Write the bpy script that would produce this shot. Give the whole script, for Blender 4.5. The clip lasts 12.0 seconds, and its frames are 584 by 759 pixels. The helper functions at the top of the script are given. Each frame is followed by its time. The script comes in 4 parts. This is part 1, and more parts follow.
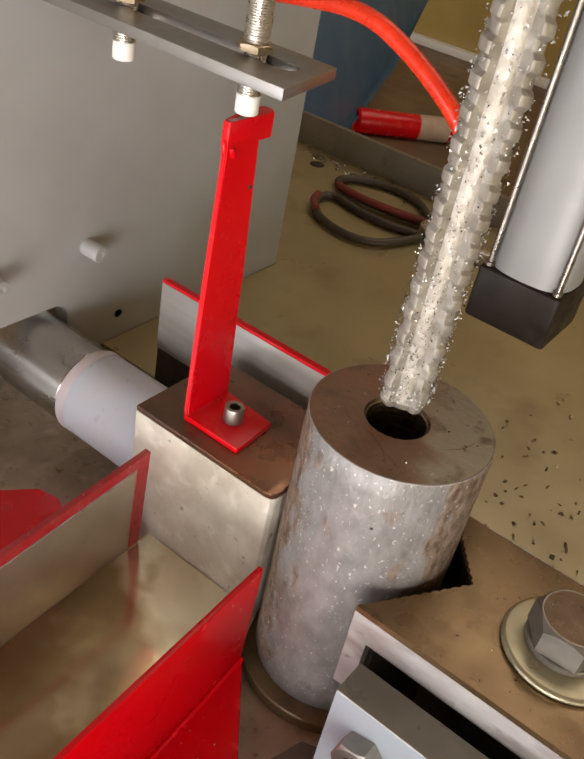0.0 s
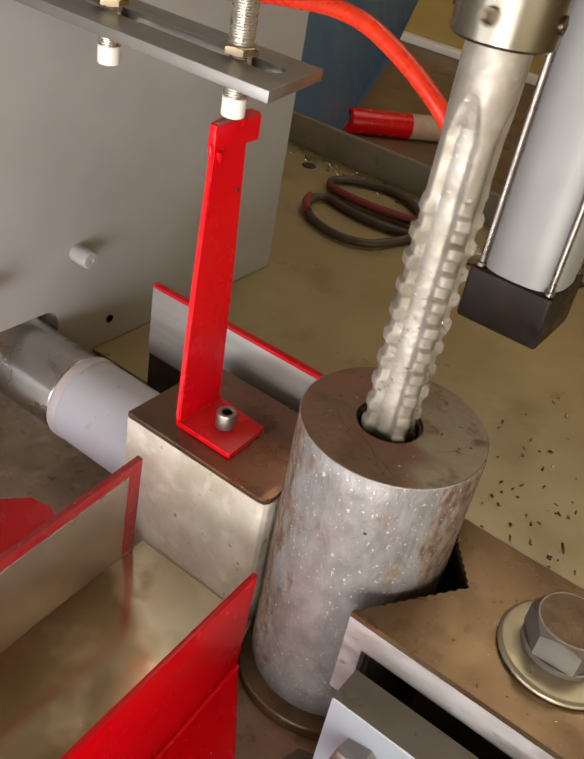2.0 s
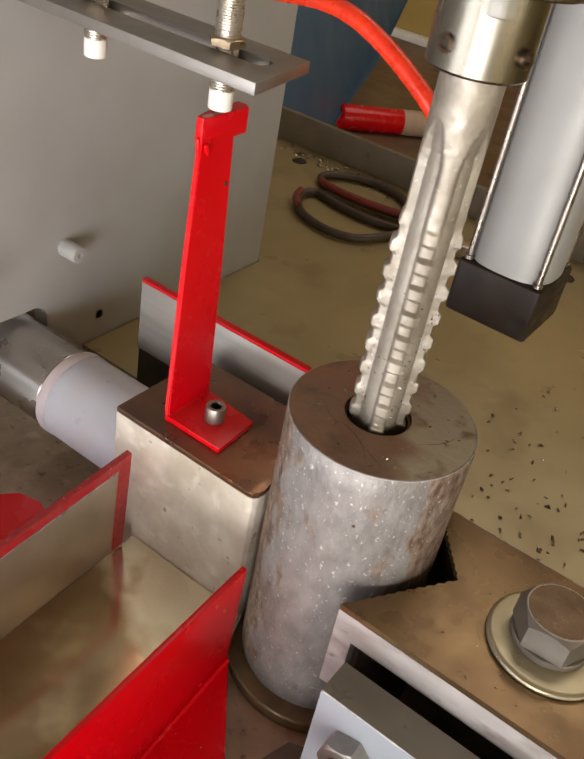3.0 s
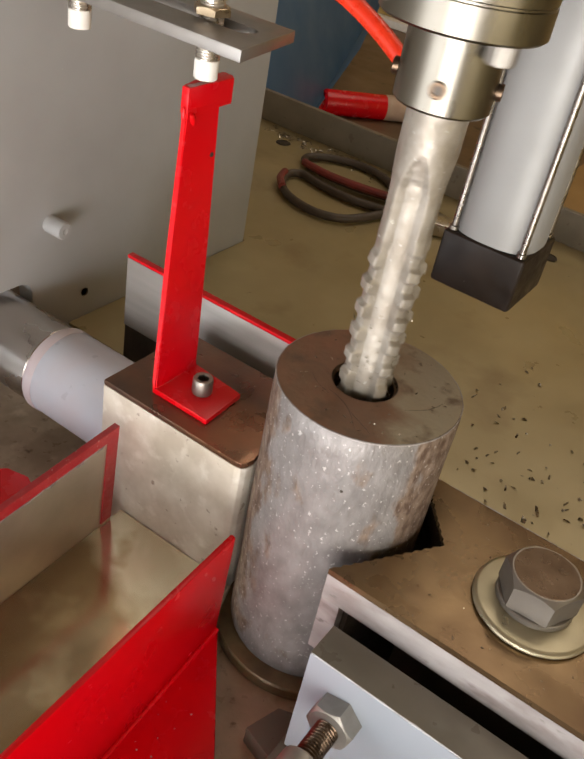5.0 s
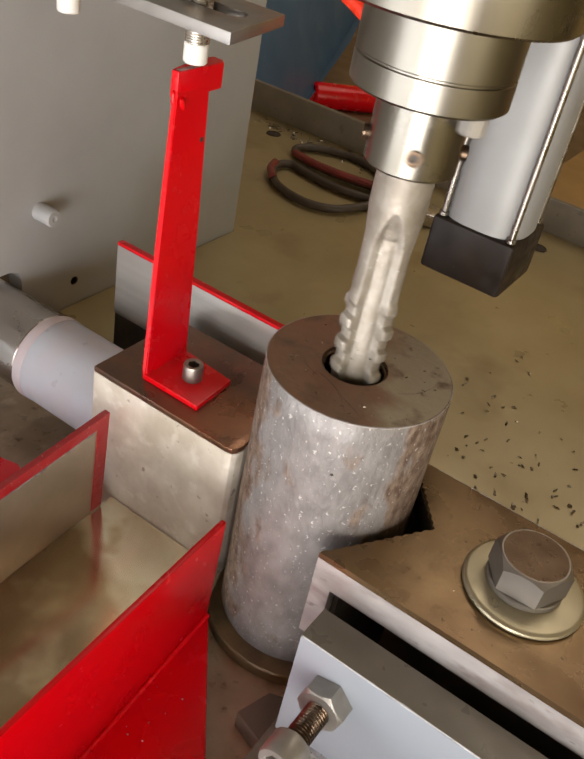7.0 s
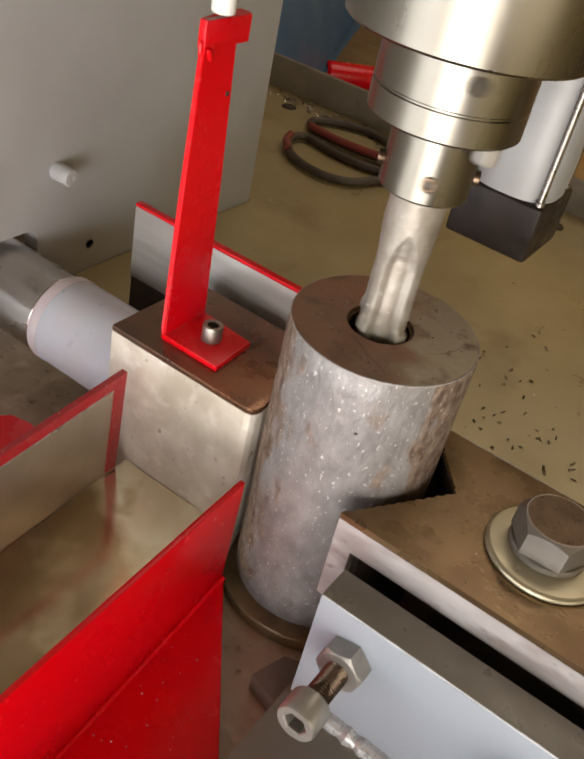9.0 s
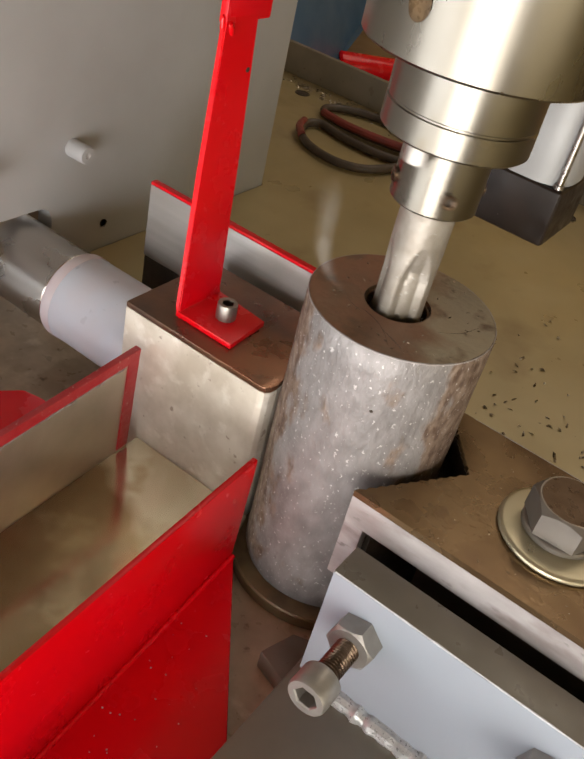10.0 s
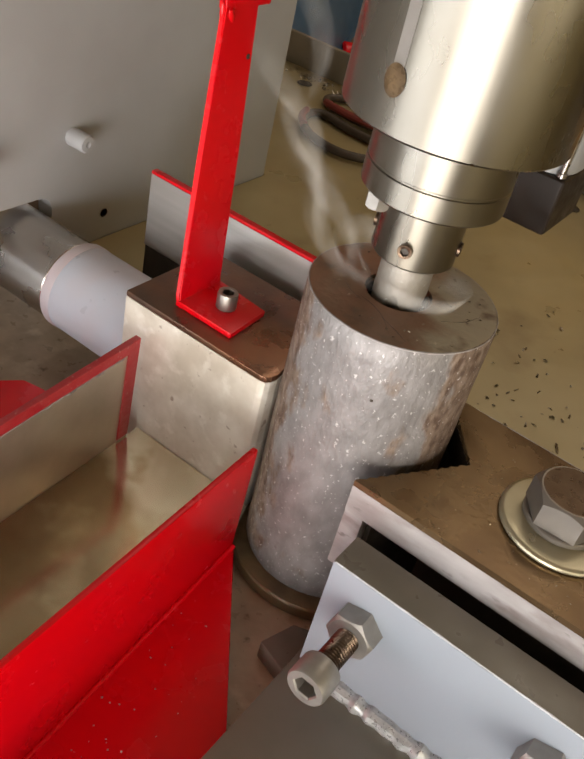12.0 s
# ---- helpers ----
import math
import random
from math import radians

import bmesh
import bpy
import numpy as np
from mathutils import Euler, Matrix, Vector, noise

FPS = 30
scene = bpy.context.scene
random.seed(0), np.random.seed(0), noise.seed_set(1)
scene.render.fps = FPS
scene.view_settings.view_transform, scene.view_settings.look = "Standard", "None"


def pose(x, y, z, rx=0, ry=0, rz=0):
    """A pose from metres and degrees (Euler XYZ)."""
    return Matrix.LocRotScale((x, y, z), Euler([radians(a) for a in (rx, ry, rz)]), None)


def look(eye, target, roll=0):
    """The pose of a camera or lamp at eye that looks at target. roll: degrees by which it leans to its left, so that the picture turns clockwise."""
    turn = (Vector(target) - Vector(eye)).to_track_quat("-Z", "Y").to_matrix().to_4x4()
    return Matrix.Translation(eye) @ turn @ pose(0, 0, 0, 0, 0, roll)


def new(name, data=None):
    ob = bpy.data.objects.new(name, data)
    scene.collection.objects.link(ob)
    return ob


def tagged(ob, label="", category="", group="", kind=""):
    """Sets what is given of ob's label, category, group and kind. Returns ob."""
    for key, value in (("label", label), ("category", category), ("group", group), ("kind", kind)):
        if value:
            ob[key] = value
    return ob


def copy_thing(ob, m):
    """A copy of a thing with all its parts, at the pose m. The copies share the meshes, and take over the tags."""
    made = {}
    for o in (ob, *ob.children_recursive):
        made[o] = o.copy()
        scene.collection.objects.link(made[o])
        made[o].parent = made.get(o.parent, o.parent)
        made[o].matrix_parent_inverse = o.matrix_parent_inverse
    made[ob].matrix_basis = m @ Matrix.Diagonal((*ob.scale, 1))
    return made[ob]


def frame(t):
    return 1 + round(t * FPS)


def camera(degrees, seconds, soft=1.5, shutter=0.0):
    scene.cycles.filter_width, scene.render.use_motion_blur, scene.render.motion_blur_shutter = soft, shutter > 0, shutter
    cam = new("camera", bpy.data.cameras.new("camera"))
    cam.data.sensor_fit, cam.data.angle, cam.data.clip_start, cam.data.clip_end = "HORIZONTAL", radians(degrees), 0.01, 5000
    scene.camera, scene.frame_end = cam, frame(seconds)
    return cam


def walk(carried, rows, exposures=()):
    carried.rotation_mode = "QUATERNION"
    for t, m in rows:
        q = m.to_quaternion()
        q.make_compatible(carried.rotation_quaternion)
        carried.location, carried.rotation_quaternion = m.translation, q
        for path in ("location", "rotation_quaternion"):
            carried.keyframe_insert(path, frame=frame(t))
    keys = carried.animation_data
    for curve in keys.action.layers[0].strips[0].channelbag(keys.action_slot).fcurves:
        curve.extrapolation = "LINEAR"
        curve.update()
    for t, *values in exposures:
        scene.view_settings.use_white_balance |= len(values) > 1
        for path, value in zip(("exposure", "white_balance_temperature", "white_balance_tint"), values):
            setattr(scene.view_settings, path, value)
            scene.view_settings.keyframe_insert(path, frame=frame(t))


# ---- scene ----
cam = camera(38.3, 12.0, 2.1, 0.5)
PATH = [
    (0, (0.1022, -0.2692, 0.4069), (-0.0641, 0.0129, 0.1771), 12.10),
    (0.5, (0.1021, -0.2654, 0.4074), (-0.0648, 0.0165, 0.1778), 11.70),
    (1, (0.1001, -0.2663, 0.4070), (-0.0668, 0.0159, 0.1779), 11.54),
    (1.5, (0.1015, -0.2647, 0.4074), (-0.0651, 0.0178, 0.1784), 11.39),
    (2, (0.1025, -0.2646, 0.4068), (-0.0632, 0.0182, 0.1775), 11.27),
    (2.5, (0.1030, -0.2635, 0.4046), (-0.0616, 0.0197, 0.1749), 11.23),
    (3, (0.1049, -0.2637, 0.4055), (-0.0578, 0.0204, 0.1757), 11.37),
    (5, (0.1090, -0.2701, 0.3992), (-0.0456, 0.0167, 0.1671), 11.83),
    (5.5, (0.1106, -0.2721, 0.3964), (-0.0422, 0.0156, 0.1642), 12.04),
    (6, (0.1116, -0.2721, 0.3962), (-0.0401, 0.0158, 0.1636), 12.05),
    (6.5, (0.1115, -0.2726, 0.3958), (-0.0394, 0.0157, 0.1632), 12.10),
    (8.5, (0.1116, -0.2700, 0.3907), (-0.0363, 0.0171, 0.1547), 12.91),
    (9, (0.1076, -0.2785, 0.3812), (-0.0403, 0.0072, 0.1434), 13.49),
    (9.5, (0.1063, -0.2837, 0.3745), (-0.0417, 0.0011, 0.1357), 14.11),
    (10, (0.1066, -0.2841, 0.3743), (-0.0409, -0.0003, 0.1342), 14.60),
    (10.5, (0.1055, -0.2845, 0.3727), (-0.0422, -0.0014, 0.1318), 14.82),
    (11, (0.1056, -0.2842, 0.3714), (-0.0415, -0.0014, 0.1298), 14.92),
    (11.5, (0.1061, -0.2845, 0.3704), (-0.0417, -0.0026, 0.1281), 14.71),
    (12, (0.1077, -0.2825, 0.3721), (-0.0395, -0.0009, 0.1291), 14.57),
]
walk(cam, [(t, look(eye, target, roll)) for t, eye, target, roll in PATH])

# ---- world and light ----
world = bpy.data.worlds.new("World")
scene.world = world
world.use_nodes = True
wn = world.node_tree.nodes
sky = wn.new("ShaderNodeTexSky")
sky.sky_type, sky.sun_disc = "NISHITA", False
sky.sun_elevation, sky.sun_rotation = radians(38), radians(170)
wn["Background"].inputs["Strength"].default_value = 0.08
world.node_tree.links.new(sky.outputs[0], wn["Background"].inputs[0])
scene.view_settings.exposure = 0.84


def area_lamp(name, m, w, h, watts, colour):
    data = bpy.data.lights.new(name, "AREA")
    data.shape, data.size, data.size_y, data.energy, data.color = "RECTANGLE", w, h, watts, colour
    ob = new(name, data)
    ob.matrix_world = m
    return ob


# daylight through two windows behind the eye; side and overhead lamps are added fill
area_lamp("front_window_daylight", look((0.68, -1.63, -0.06), (0.68, 0.0, -0.06)), 1.2, 1.1, 27, (1.0, 0.965, 0.93))
area_lamp("far_window_daylight", look((-0.75, -1.63, -0.06), (-0.75, 0.0, -0.06)), 1.3, 1.1, 13, (0.95, 0.965, 1.0))
# unseen warm lamps, dimmer, added to lift side faces and tops
area_lamp("side_fill", look((1.98, -0.75, 0.5), (0.0, 0.1, 0.15)), 1.5, 0.9, 8, (1.0, 0.86, 0.62))
area_lamp("overhead_fill", look((0.0, 1.5, 2.28), (0.0, 1.501, 0.0)), 1.6, 1.4, 8.5, (1.0, 0.83, 0.6))

# ---- materials ----


def material(name, base, other=None, scale=60.0, rough=0.5, metal=0.0, spots=None, spot_scale=300.0, spot_cut=0.62,
             bump=0.0, bump_scale=400.0, rough_var=0.12, stretch=(1, 1, 1), coat=0.0, mix=(0.35, 0.65), spec=0.5, patch=None, patch_scale=40.0, patch_cut=0.55, split=None):
    """Two-scale procedural surface: base and other mixed by broad noise, spots by fine noise, uneven gloss, fine relief."""
    m = bpy.data.materials.new(name)
    m.use_nodes = True
    t, n = m.node_tree, m.node_tree.nodes
    b = n["Principled BSDF"]
    tc = n.new("ShaderNodeTexCoord")
    mp = n.new("ShaderNodeMapping")
    mp.inputs["Scale"].default_value = stretch
    t.links.new(tc.outputs["Object"], mp.inputs[0])

    def noise_tex(s, detail=5.0):
        x = n.new("ShaderNodeTexNoise")
        x.inputs["Scale"].default_value, x.inputs["Detail"].default_value = s, detail
        t.links.new(mp.outputs[0], x.inputs["Vector"])
        return x

    def ramp(src, lo, hi):
        r = n.new("ShaderNodeMapRange")
        r.inputs["From Min"].default_value, r.inputs["From Max"].default_value = lo, hi
        t.links.new(src, r.inputs["Value"])
        return r.outputs[0]

    def blend(f, a, c):
        x = n.new("ShaderNodeMix")
        x.data_type = "RGBA"
        t.links.new(f, x.inputs[0])
        for sock, v in ((x.inputs[6], a), (x.inputs[7], c)):
            if isinstance(v, tuple):
                sock.default_value = (*v, 1)
            else:
                t.links.new(v, sock)
        return x.outputs[2]

    broad = noise_tex(scale)
    colour = base
    if other:
        colour = blend(ramp(broad.outputs[0], *mix), base, other)
    # past a slanted line the colour changes: callers paint reflected light with it
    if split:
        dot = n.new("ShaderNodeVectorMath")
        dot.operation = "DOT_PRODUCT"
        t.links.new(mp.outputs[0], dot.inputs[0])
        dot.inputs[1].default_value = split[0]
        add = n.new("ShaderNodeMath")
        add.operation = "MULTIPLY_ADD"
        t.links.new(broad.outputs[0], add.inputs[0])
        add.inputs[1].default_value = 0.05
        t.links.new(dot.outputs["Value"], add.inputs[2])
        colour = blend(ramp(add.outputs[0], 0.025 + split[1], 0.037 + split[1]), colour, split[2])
    if patch:
        colour = blend(ramp(noise_tex(patch_scale, 8.0).outputs[0], patch_cut, patch_cut + 0.16), colour, patch)
    if spots:
        fine = noise_tex(spot_scale, 3.0)
        colour = blend(ramp(fine.outputs[0], spot_cut, spot_cut + 0.07), colour, spots)
    if isinstance(colour, tuple):
        b.inputs["Base Color"].default_value = (*colour, 1)
    else:
        t.links.new(colour, b.inputs["Base Color"])
    rr = n.new("ShaderNodeMapRange")
    rr.inputs["From Min"].default_value, rr.inputs["From Max"].default_value = 0.3, 0.7
    rr.inputs["To Min"].default_value, rr.inputs["To Max"].default_value = max(0.02, rough - rough_var), min(1, rough + rough_var)
    t.links.new(noise_tex(scale * 2.7).outputs[0], rr.inputs["Value"])
    t.links.new(rr.outputs[0], b.inputs["Roughness"])
    b.inputs["Metallic"].default_value = metal
    b.inputs["Coat Weight"].default_value = coat
    b.inputs["Specular IOR Level"].default_value = spec
    if bump:
        bp = n.new("ShaderNodeBump")
        bp.inputs["Strength"].default_value, bp.inputs["Distance"].default_value = bump, 0.001
        t.links.new(noise_tex(bump_scale).outputs[0], bp.inputs["Height"])
        t.links.new(bp.outputs[0], b.inputs["Normal"])
    return m


RED = material("red_gloss_paint", (0.66, 0.0006, 0.005), (0.61, 0.0006, 0.008), 25, 0.25, rough_var=0.05, spec=0.38)
RED_EDGE = material("worn_red_paint_edge", (0.38, 0.012, 0.02), (0.42, 0.035, 0.04), 120, 0.42, spots=(0.5, 0.3, 0.26), spot_scale=500, spot_cut=0.66, bump=0.2)
GREY_PAINT = material("grey_machine_paint", (0.375, 0.38, 0.39), (0.335, 0.335, 0.34), 14, 0.42, spots=(0.62, 0.6, 0.58), spot_scale=260, spot_cut=0.77, bump=0.06, bump_scale=900)
BLUEGREY = material("blue_grey_machine_paint", (0.29, 0.318, 0.36), (0.278, 0.306, 0.348), 40, 0.3, bump=0.03, bump_scale=900, rough_var=0.0, mix=(0.2, 0.8), spots=(0.45, 0.47, 0.5), spot_scale=380, spot_cut=0.78)
RAIL = material("worn_olive_grey_paint", (0.24, 0.222, 0.18), (0.185, 0.168, 0.132), 18, 0.4, bump=0.06)
# darker, browner copy of the block's paint: dim warm top light put into colour
TOP_SHADE_GREY = material("grey_paint_warm_top_shade", (0.17, 0.151, 0.122), (0.14, 0.124, 0.098), 40, 0.36, bump=0.05, bump_scale=700)
GREY_EDGE = material("worn_grey_paint_top", (0.19, 0.165, 0.13), (0.15, 0.13, 0.1), 40, 0.38, bump=0.05)
OLIVE = material("oily_olive_bed_plate", (0.42, 0.345, 0.19), (0.335, 0.275, 0.147), 9, 0.36, metal=0.25, spots=(0.1, 0.078, 0.05), spot_scale=150, spot_cut=0.71, bump=0.05, bump_scale=600, rough_var=0.1, patch=(0.27, 0.205, 0.105), patch_scale=16, patch_cut=0.56)
JAW_TOP = material("oiled_dark_steel", (0.125, 0.082, 0.062), (0.25, 0.125, 0.07), 26, 0.33, metal=0.75, spots=(0.55, 0.5, 0.45), spot_scale=520, spot_cut=0.745, bump=0.12, bump_scale=500)
JAW_FACE = material("ground_steel_face", (0.72, 0.67, 0.58), (0.56, 0.5, 0.41), 60, 0.4, metal=0.3, spots=(0.4, 0.33, 0.26), spot_scale=230, spot_cut=0.68, patch=(0.8, 0.76, 0.68), patch_scale=90, patch_cut=0.56, bump=0.08, bump_scale=500)
VB_TOP = material("oil_stained_steel_top", (0.13, 0.078, 0.04), (0.24, 0.16, 0.082), 17, 0.26, metal=0.7, spots=(0.07, 0.045, 0.03), spot_scale=170, spot_cut=0.72, bump=0.06, bump_scale=420, patch=(0.11, 0.062, 0.034), patch_scale=33, patch_cut=0.56)
VB_FACE = material("scraped_pale_steel", (0.43, 0.4, 0.395), (0.3, 0.272, 0.265), 55, 0.42, metal=0.2, spots=(0.22, 0.2, 0.19), spot_scale=150, spot_cut=0.64, stretch=(0.6, 1, 1.6), patch=(0.25, 0.21, 0.2), patch_scale=60, patch_cut=0.53, bump=0.2, bump_scale=300)
PLATE = material("brushed_steel_plate", (0.47, 0.45, 0.43), (0.38, 0.36, 0.34), 60, 0.4, metal=0.5, spots=(0.7, 0.68, 0.66), spot_scale=420, spot_cut=0.75, bump=0.1, bump_scale=200, stretch=(0.15, 1, 2.5))
# the paler half is reflected light painted in; stains and spots are colour
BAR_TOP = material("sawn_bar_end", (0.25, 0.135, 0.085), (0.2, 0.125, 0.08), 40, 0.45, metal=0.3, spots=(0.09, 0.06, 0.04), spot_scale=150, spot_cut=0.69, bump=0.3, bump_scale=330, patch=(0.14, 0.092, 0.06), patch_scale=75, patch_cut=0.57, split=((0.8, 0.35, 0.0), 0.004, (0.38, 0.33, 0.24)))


def bar_skin():
    """Rolled bar skin: a wiped grey strip, scaly rust round the rest, pale pits, coarse relief."""
    m = bpy.data.materials.new("rolled_bar_skin")
    m.use_nodes = True
    t, n = m.node_tree, m.node_tree.nodes
    b = n["Principled BSDF"]
    tc = n.new("ShaderNodeTexCoord")

    def noise_tex(scale, detail, stretch):
        mp, x = n.new("ShaderNodeMapping"), n.new("ShaderNodeTexNoise")
        mp.inputs["Scale"].default_value = stretch
        t.links.new(tc.outputs["Object"], mp.inputs[0])
        t.links.new(mp.outputs[0], x.inputs["Vector"])
        x.inputs["Scale"].default_value, x.inputs["Detail"].default_value = scale, detail
        return x.outputs[0]

    def ramp(src, lo, hi, a=0.0, c=1.0):
        r = n.new("ShaderNodeMapRange")
        for key, v in (("From Min", lo), ("From Max", hi), ("To Min", a), ("To Max", c)):
            r.inputs[key].default_value = v
        t.links.new(src, r.inputs["Value"])
        return r.outputs[0]

    def op(kind, a, c):
        x = n.new("ShaderNodeMath")
        x.operation = kind
        for k, v in enumerate((a, c)):
            if isinstance(v, float):
                x.inputs[k].default_value = v
            else:
                t.links.new(v, x.inputs[k])
        return x.outputs[0]

    def blend(f, a, c):
        x = n.new("ShaderNodeMix")
        x.data_type = "RGBA"
        t.links.new(f, x.inputs[0])
        for sock, v in ((x.inputs[6], a), (x.inputs[7], c)):
            if isinstance(v, tuple):
                sock.default_value = (*v, 1)
            else:
                t.links.new(v, sock)
        return x.outputs[2]

    dot = n.new("ShaderNodeVectorMath")
    dot.operation = "DOT_PRODUCT"
    t.links.new(tc.outputs["Object"], dot.inputs[0])
    dot.inputs[1].default_value = (6.5, -24.1, 0.0)
    scale_n = noise_tex(95, 9.0, (1, 1, 0.55))
    around = ramp(dot.outputs["Value"], 0.93, 0.35)
    rust = ramp(op("ADD", scale_n, op("MULTIPLY", around, 0.44)), 0.63, 0.75)
    grey = blend(ramp(noise_tex(130, 7.0, (1, 1, 0.6)), 0.32, 0.68), (0.172, 0.158, 0.154), (0.262, 0.245, 0.24))
    brown = blend(ramp(noise_tex(260, 4.0, (1, 1, 0.6)), 0.35, 0.65), (0.095, 0.058, 0.04), (0.24, 0.18, 0.14))
    pits = ramp(noise_tex(650, 3.0, (1, 1, 0.8)), 0.64, 0.72)
    t.links.new(blend(pits, blend(rust, grey, brown), (0.5, 0.475, 0.46)), b.inputs["Base Color"])
    t.links.new(ramp(rust, 0.0, 1.0, 0.46, 0.62), b.inputs["Roughness"])
    b.inputs["Metallic"].default_value = 0.25
    bp = n.new("ShaderNodeBump")
    bp.inputs["Strength"].default_value, bp.inputs["Distance"].default_value = 0.55, 0.001
    t.links.new(op("ADD", noise_tex(430, 5.0, (1, 1, 0.6)), op("MULTIPLY", rust, 0.35)), bp.inputs["Height"])
    t.links.new(bp.outputs[0], b.inputs["Normal"])
    return m


BAR = bar_skin()
BORE = material("dark_threaded_bore", (0.10, 0.07, 0.05), (0.2, 0.14, 0.09), 200, 0.35, metal=0.8)
CHUCK = material("turned_bright_steel", (0.235, 0.219, 0.19), (0.198, 0.178, 0.144), 24, 0.29, metal=1.0, stretch=(1, 1, 0.4), rough_var=0.06, spots=(0.17, 0.14, 0.095), spot_scale=70, spot_cut=0.68, bump=0.02, bump_scale=500)
TAP = material("ground_tap_steel", (0.36, 0.33, 0.29), (0.26, 0.228, 0.19), 90, 0.5, metal=0.6, spots=(0.6, 0.58, 0.55), spot_scale=420, spot_cut=0.68, bump=0.35, bump_scale=420)
STEEL = material("zinc_plated_steel", (0.55, 0.52, 0.47), (0.5, 0.47, 0.42), 90, 0.3, metal=1.0, bump=0.05, bump_scale=700, rough_var=0.05)
YELLOW_ZINC = material("yellow_zinc_washer", (0.5, 0.45, 0.32), (0.43, 0.385, 0.27), 25, 0.38, metal=0.75, bump=0.04)
BOLT_STEEL = material("scuffed_bolt_steel", (0.31, 0.285, 0.26), (0.27, 0.245, 0.22), 60, 0.38, metal=0.85, bump=0.04, bump_scale=700, rough_var=0.04)
BOLT_TOP = material("browned_bolt_steel", (0.1, 0.066, 0.043), (0.145, 0.1, 0.068), 80, 0.3, metal=0.9, bump=0.06, rough_var=0.05)
# near-black for holes, marks and the shade painted into gaps and recesses
DARK = material("near_black_shade_and_marks", (0.035, 0.027, 0.02), (0.06, 0.045, 0.032), 60, 0.45, metal=0.3, bump=0.15)
BASE = material("oily_brown_base_steel", (0.58, 0.48, 0.365), (0.42, 0.335, 0.24), 55, 0.36, metal=0.1, spots=(0.2, 0.145, 0.095), spot_scale=110, spot_cut=0.68, bump=0.15, bump_scale=300, patch=(0.66, 0.57, 0.45), patch_scale=70, patch_cut=0.56)
RUST = material("rusty_brown_ring", (0.25, 0.18, 0.095), (0.14, 0.1, 0.055), 60, 0.45, metal=0.2, bump=0.2)
CHUTE_IN = material("bare_oily_sheet_steel", (0.42, 0.375, 0.295), (0.56, 0.51, 0.41), 30, 0.34, metal=0.65, mix=(0.3, 0.7), rough_var=0.05)
# pale band near the jaw: its bright reflection painted into the colour
CHUTE_FLOOR = material("bare_sheet_steel_painted_reflection", (0.38, 0.288, 0.168), (0.52, 0.42, 0.26), 22, 0.2, metal=0.8, bump=0.02, bump_scale=90, mix=(0.4, 0.75), rough_var=0.05, split=((0.25, 1.0, 0.0), -0.080, (0.9, 0.86, 0.68)), patch=(0.6, 0.5, 0.32), patch_scale=48, patch_cut=0.56)
BRACKET = material("milled_aluminium_plate", (0.36, 0.34, 0.325), (0.31, 0.295, 0.28), 60, 0.36, metal=0.85, bump=0.02, bump_scale=700, rough_var=0.04)
NICKEL = material("nickel_sensor_body", (0.6, 0.56, 0.51), (0.52, 0.47, 0.41), 120, 0.32, metal=0.9)
WHITE_PLASTIC = material("white_plastic_cap", (0.83, 0.81, 0.77), (0.77, 0.75, 0.71), 120, 0.4)
WHITE_TUBE = material("white_anodised_tube", (0.275, 0.273, 0.27), (0.25, 0.248, 0.245), 20, 0.5, metal=0.2, bump=0.03, rough_var=0.06)
BLACK = material("black_cast_end_cap", (0.012, 0.008, 0.006), (0.022, 0.015, 0.011), 60, 0.4, spots=(0.4, 0.38, 0.35), spot_scale=420, spot_cut=0.77, bump=0.08, bump_scale=400, spec=0.2)
ROD = material("chromed_rod", (0.52, 0.49, 0.46), (0.45, 0.42, 0.39), 9, 0.27, metal=1.0, bump=0.02, rough_var=0.05)
# milky and pinkish colours paint the chromed rod's reflection
ROD_REFLECTION = material("milky_rod_reflection", (0.5, 0.53, 0.6), (0.52, 0.49, 0.53), 30, 0.38, bump=0.04)
PINK_REFLECTION = material("pinkish_rod_reflection", (0.53, 0.44, 0.46), (0.51, 0.47, 0.5), 60, 0.4)
WORN = material("worn_bare_steel", (0.5, 0.36, 0.34), (0.4, 0.16, 0.15), 300, 0.35, metal=0.5, bump=0.2)
EDGE_HIGHLIGHT = material("pale_paint_edge_highlight", (0.5, 0.51, 0.53), (0.42, 0.43, 0.45), 200, 0.35, bump=0.1)
TIE = material("dull_tie_rod_steel", (0.3, 0.275, 0.25), (0.25, 0.225, 0.2), 60, 0.3, metal=1.0)
SLOT_BROWN = material("dark_brown_slot_end", (0.05, 0.03, 0.013), (0.13, 0.08, 0.035), 160, 0.3, metal=0.3)
BRONZE = material("bronze_toned_nickel", (0.45, 0.36, 0.25), (0.38, 0.3, 0.2), 90, 0.32, metal=1.0)
HOSE = material("orange_red_air_hose", (0.85, 0.045, 0.012), (0.75, 0.035, 0.012), 60, 0.3)
PLIER_RED = material("red_grip_inlay", (0.2, 0.025, 0.02), (0.15, 0.025, 0.02), 90, 0.5)
PLIER_BLACK = material("dark_rubber_grip", (0.04, 0.028, 0.02), (0.06, 0.042, 0.03), 90, 0.5, bump=0.1)
BLUE = material("blue_painted_sheet", (0.06, 0.14, 0.28), (0.075, 0.155, 0.29), 6, 0.45, bump=0.05)
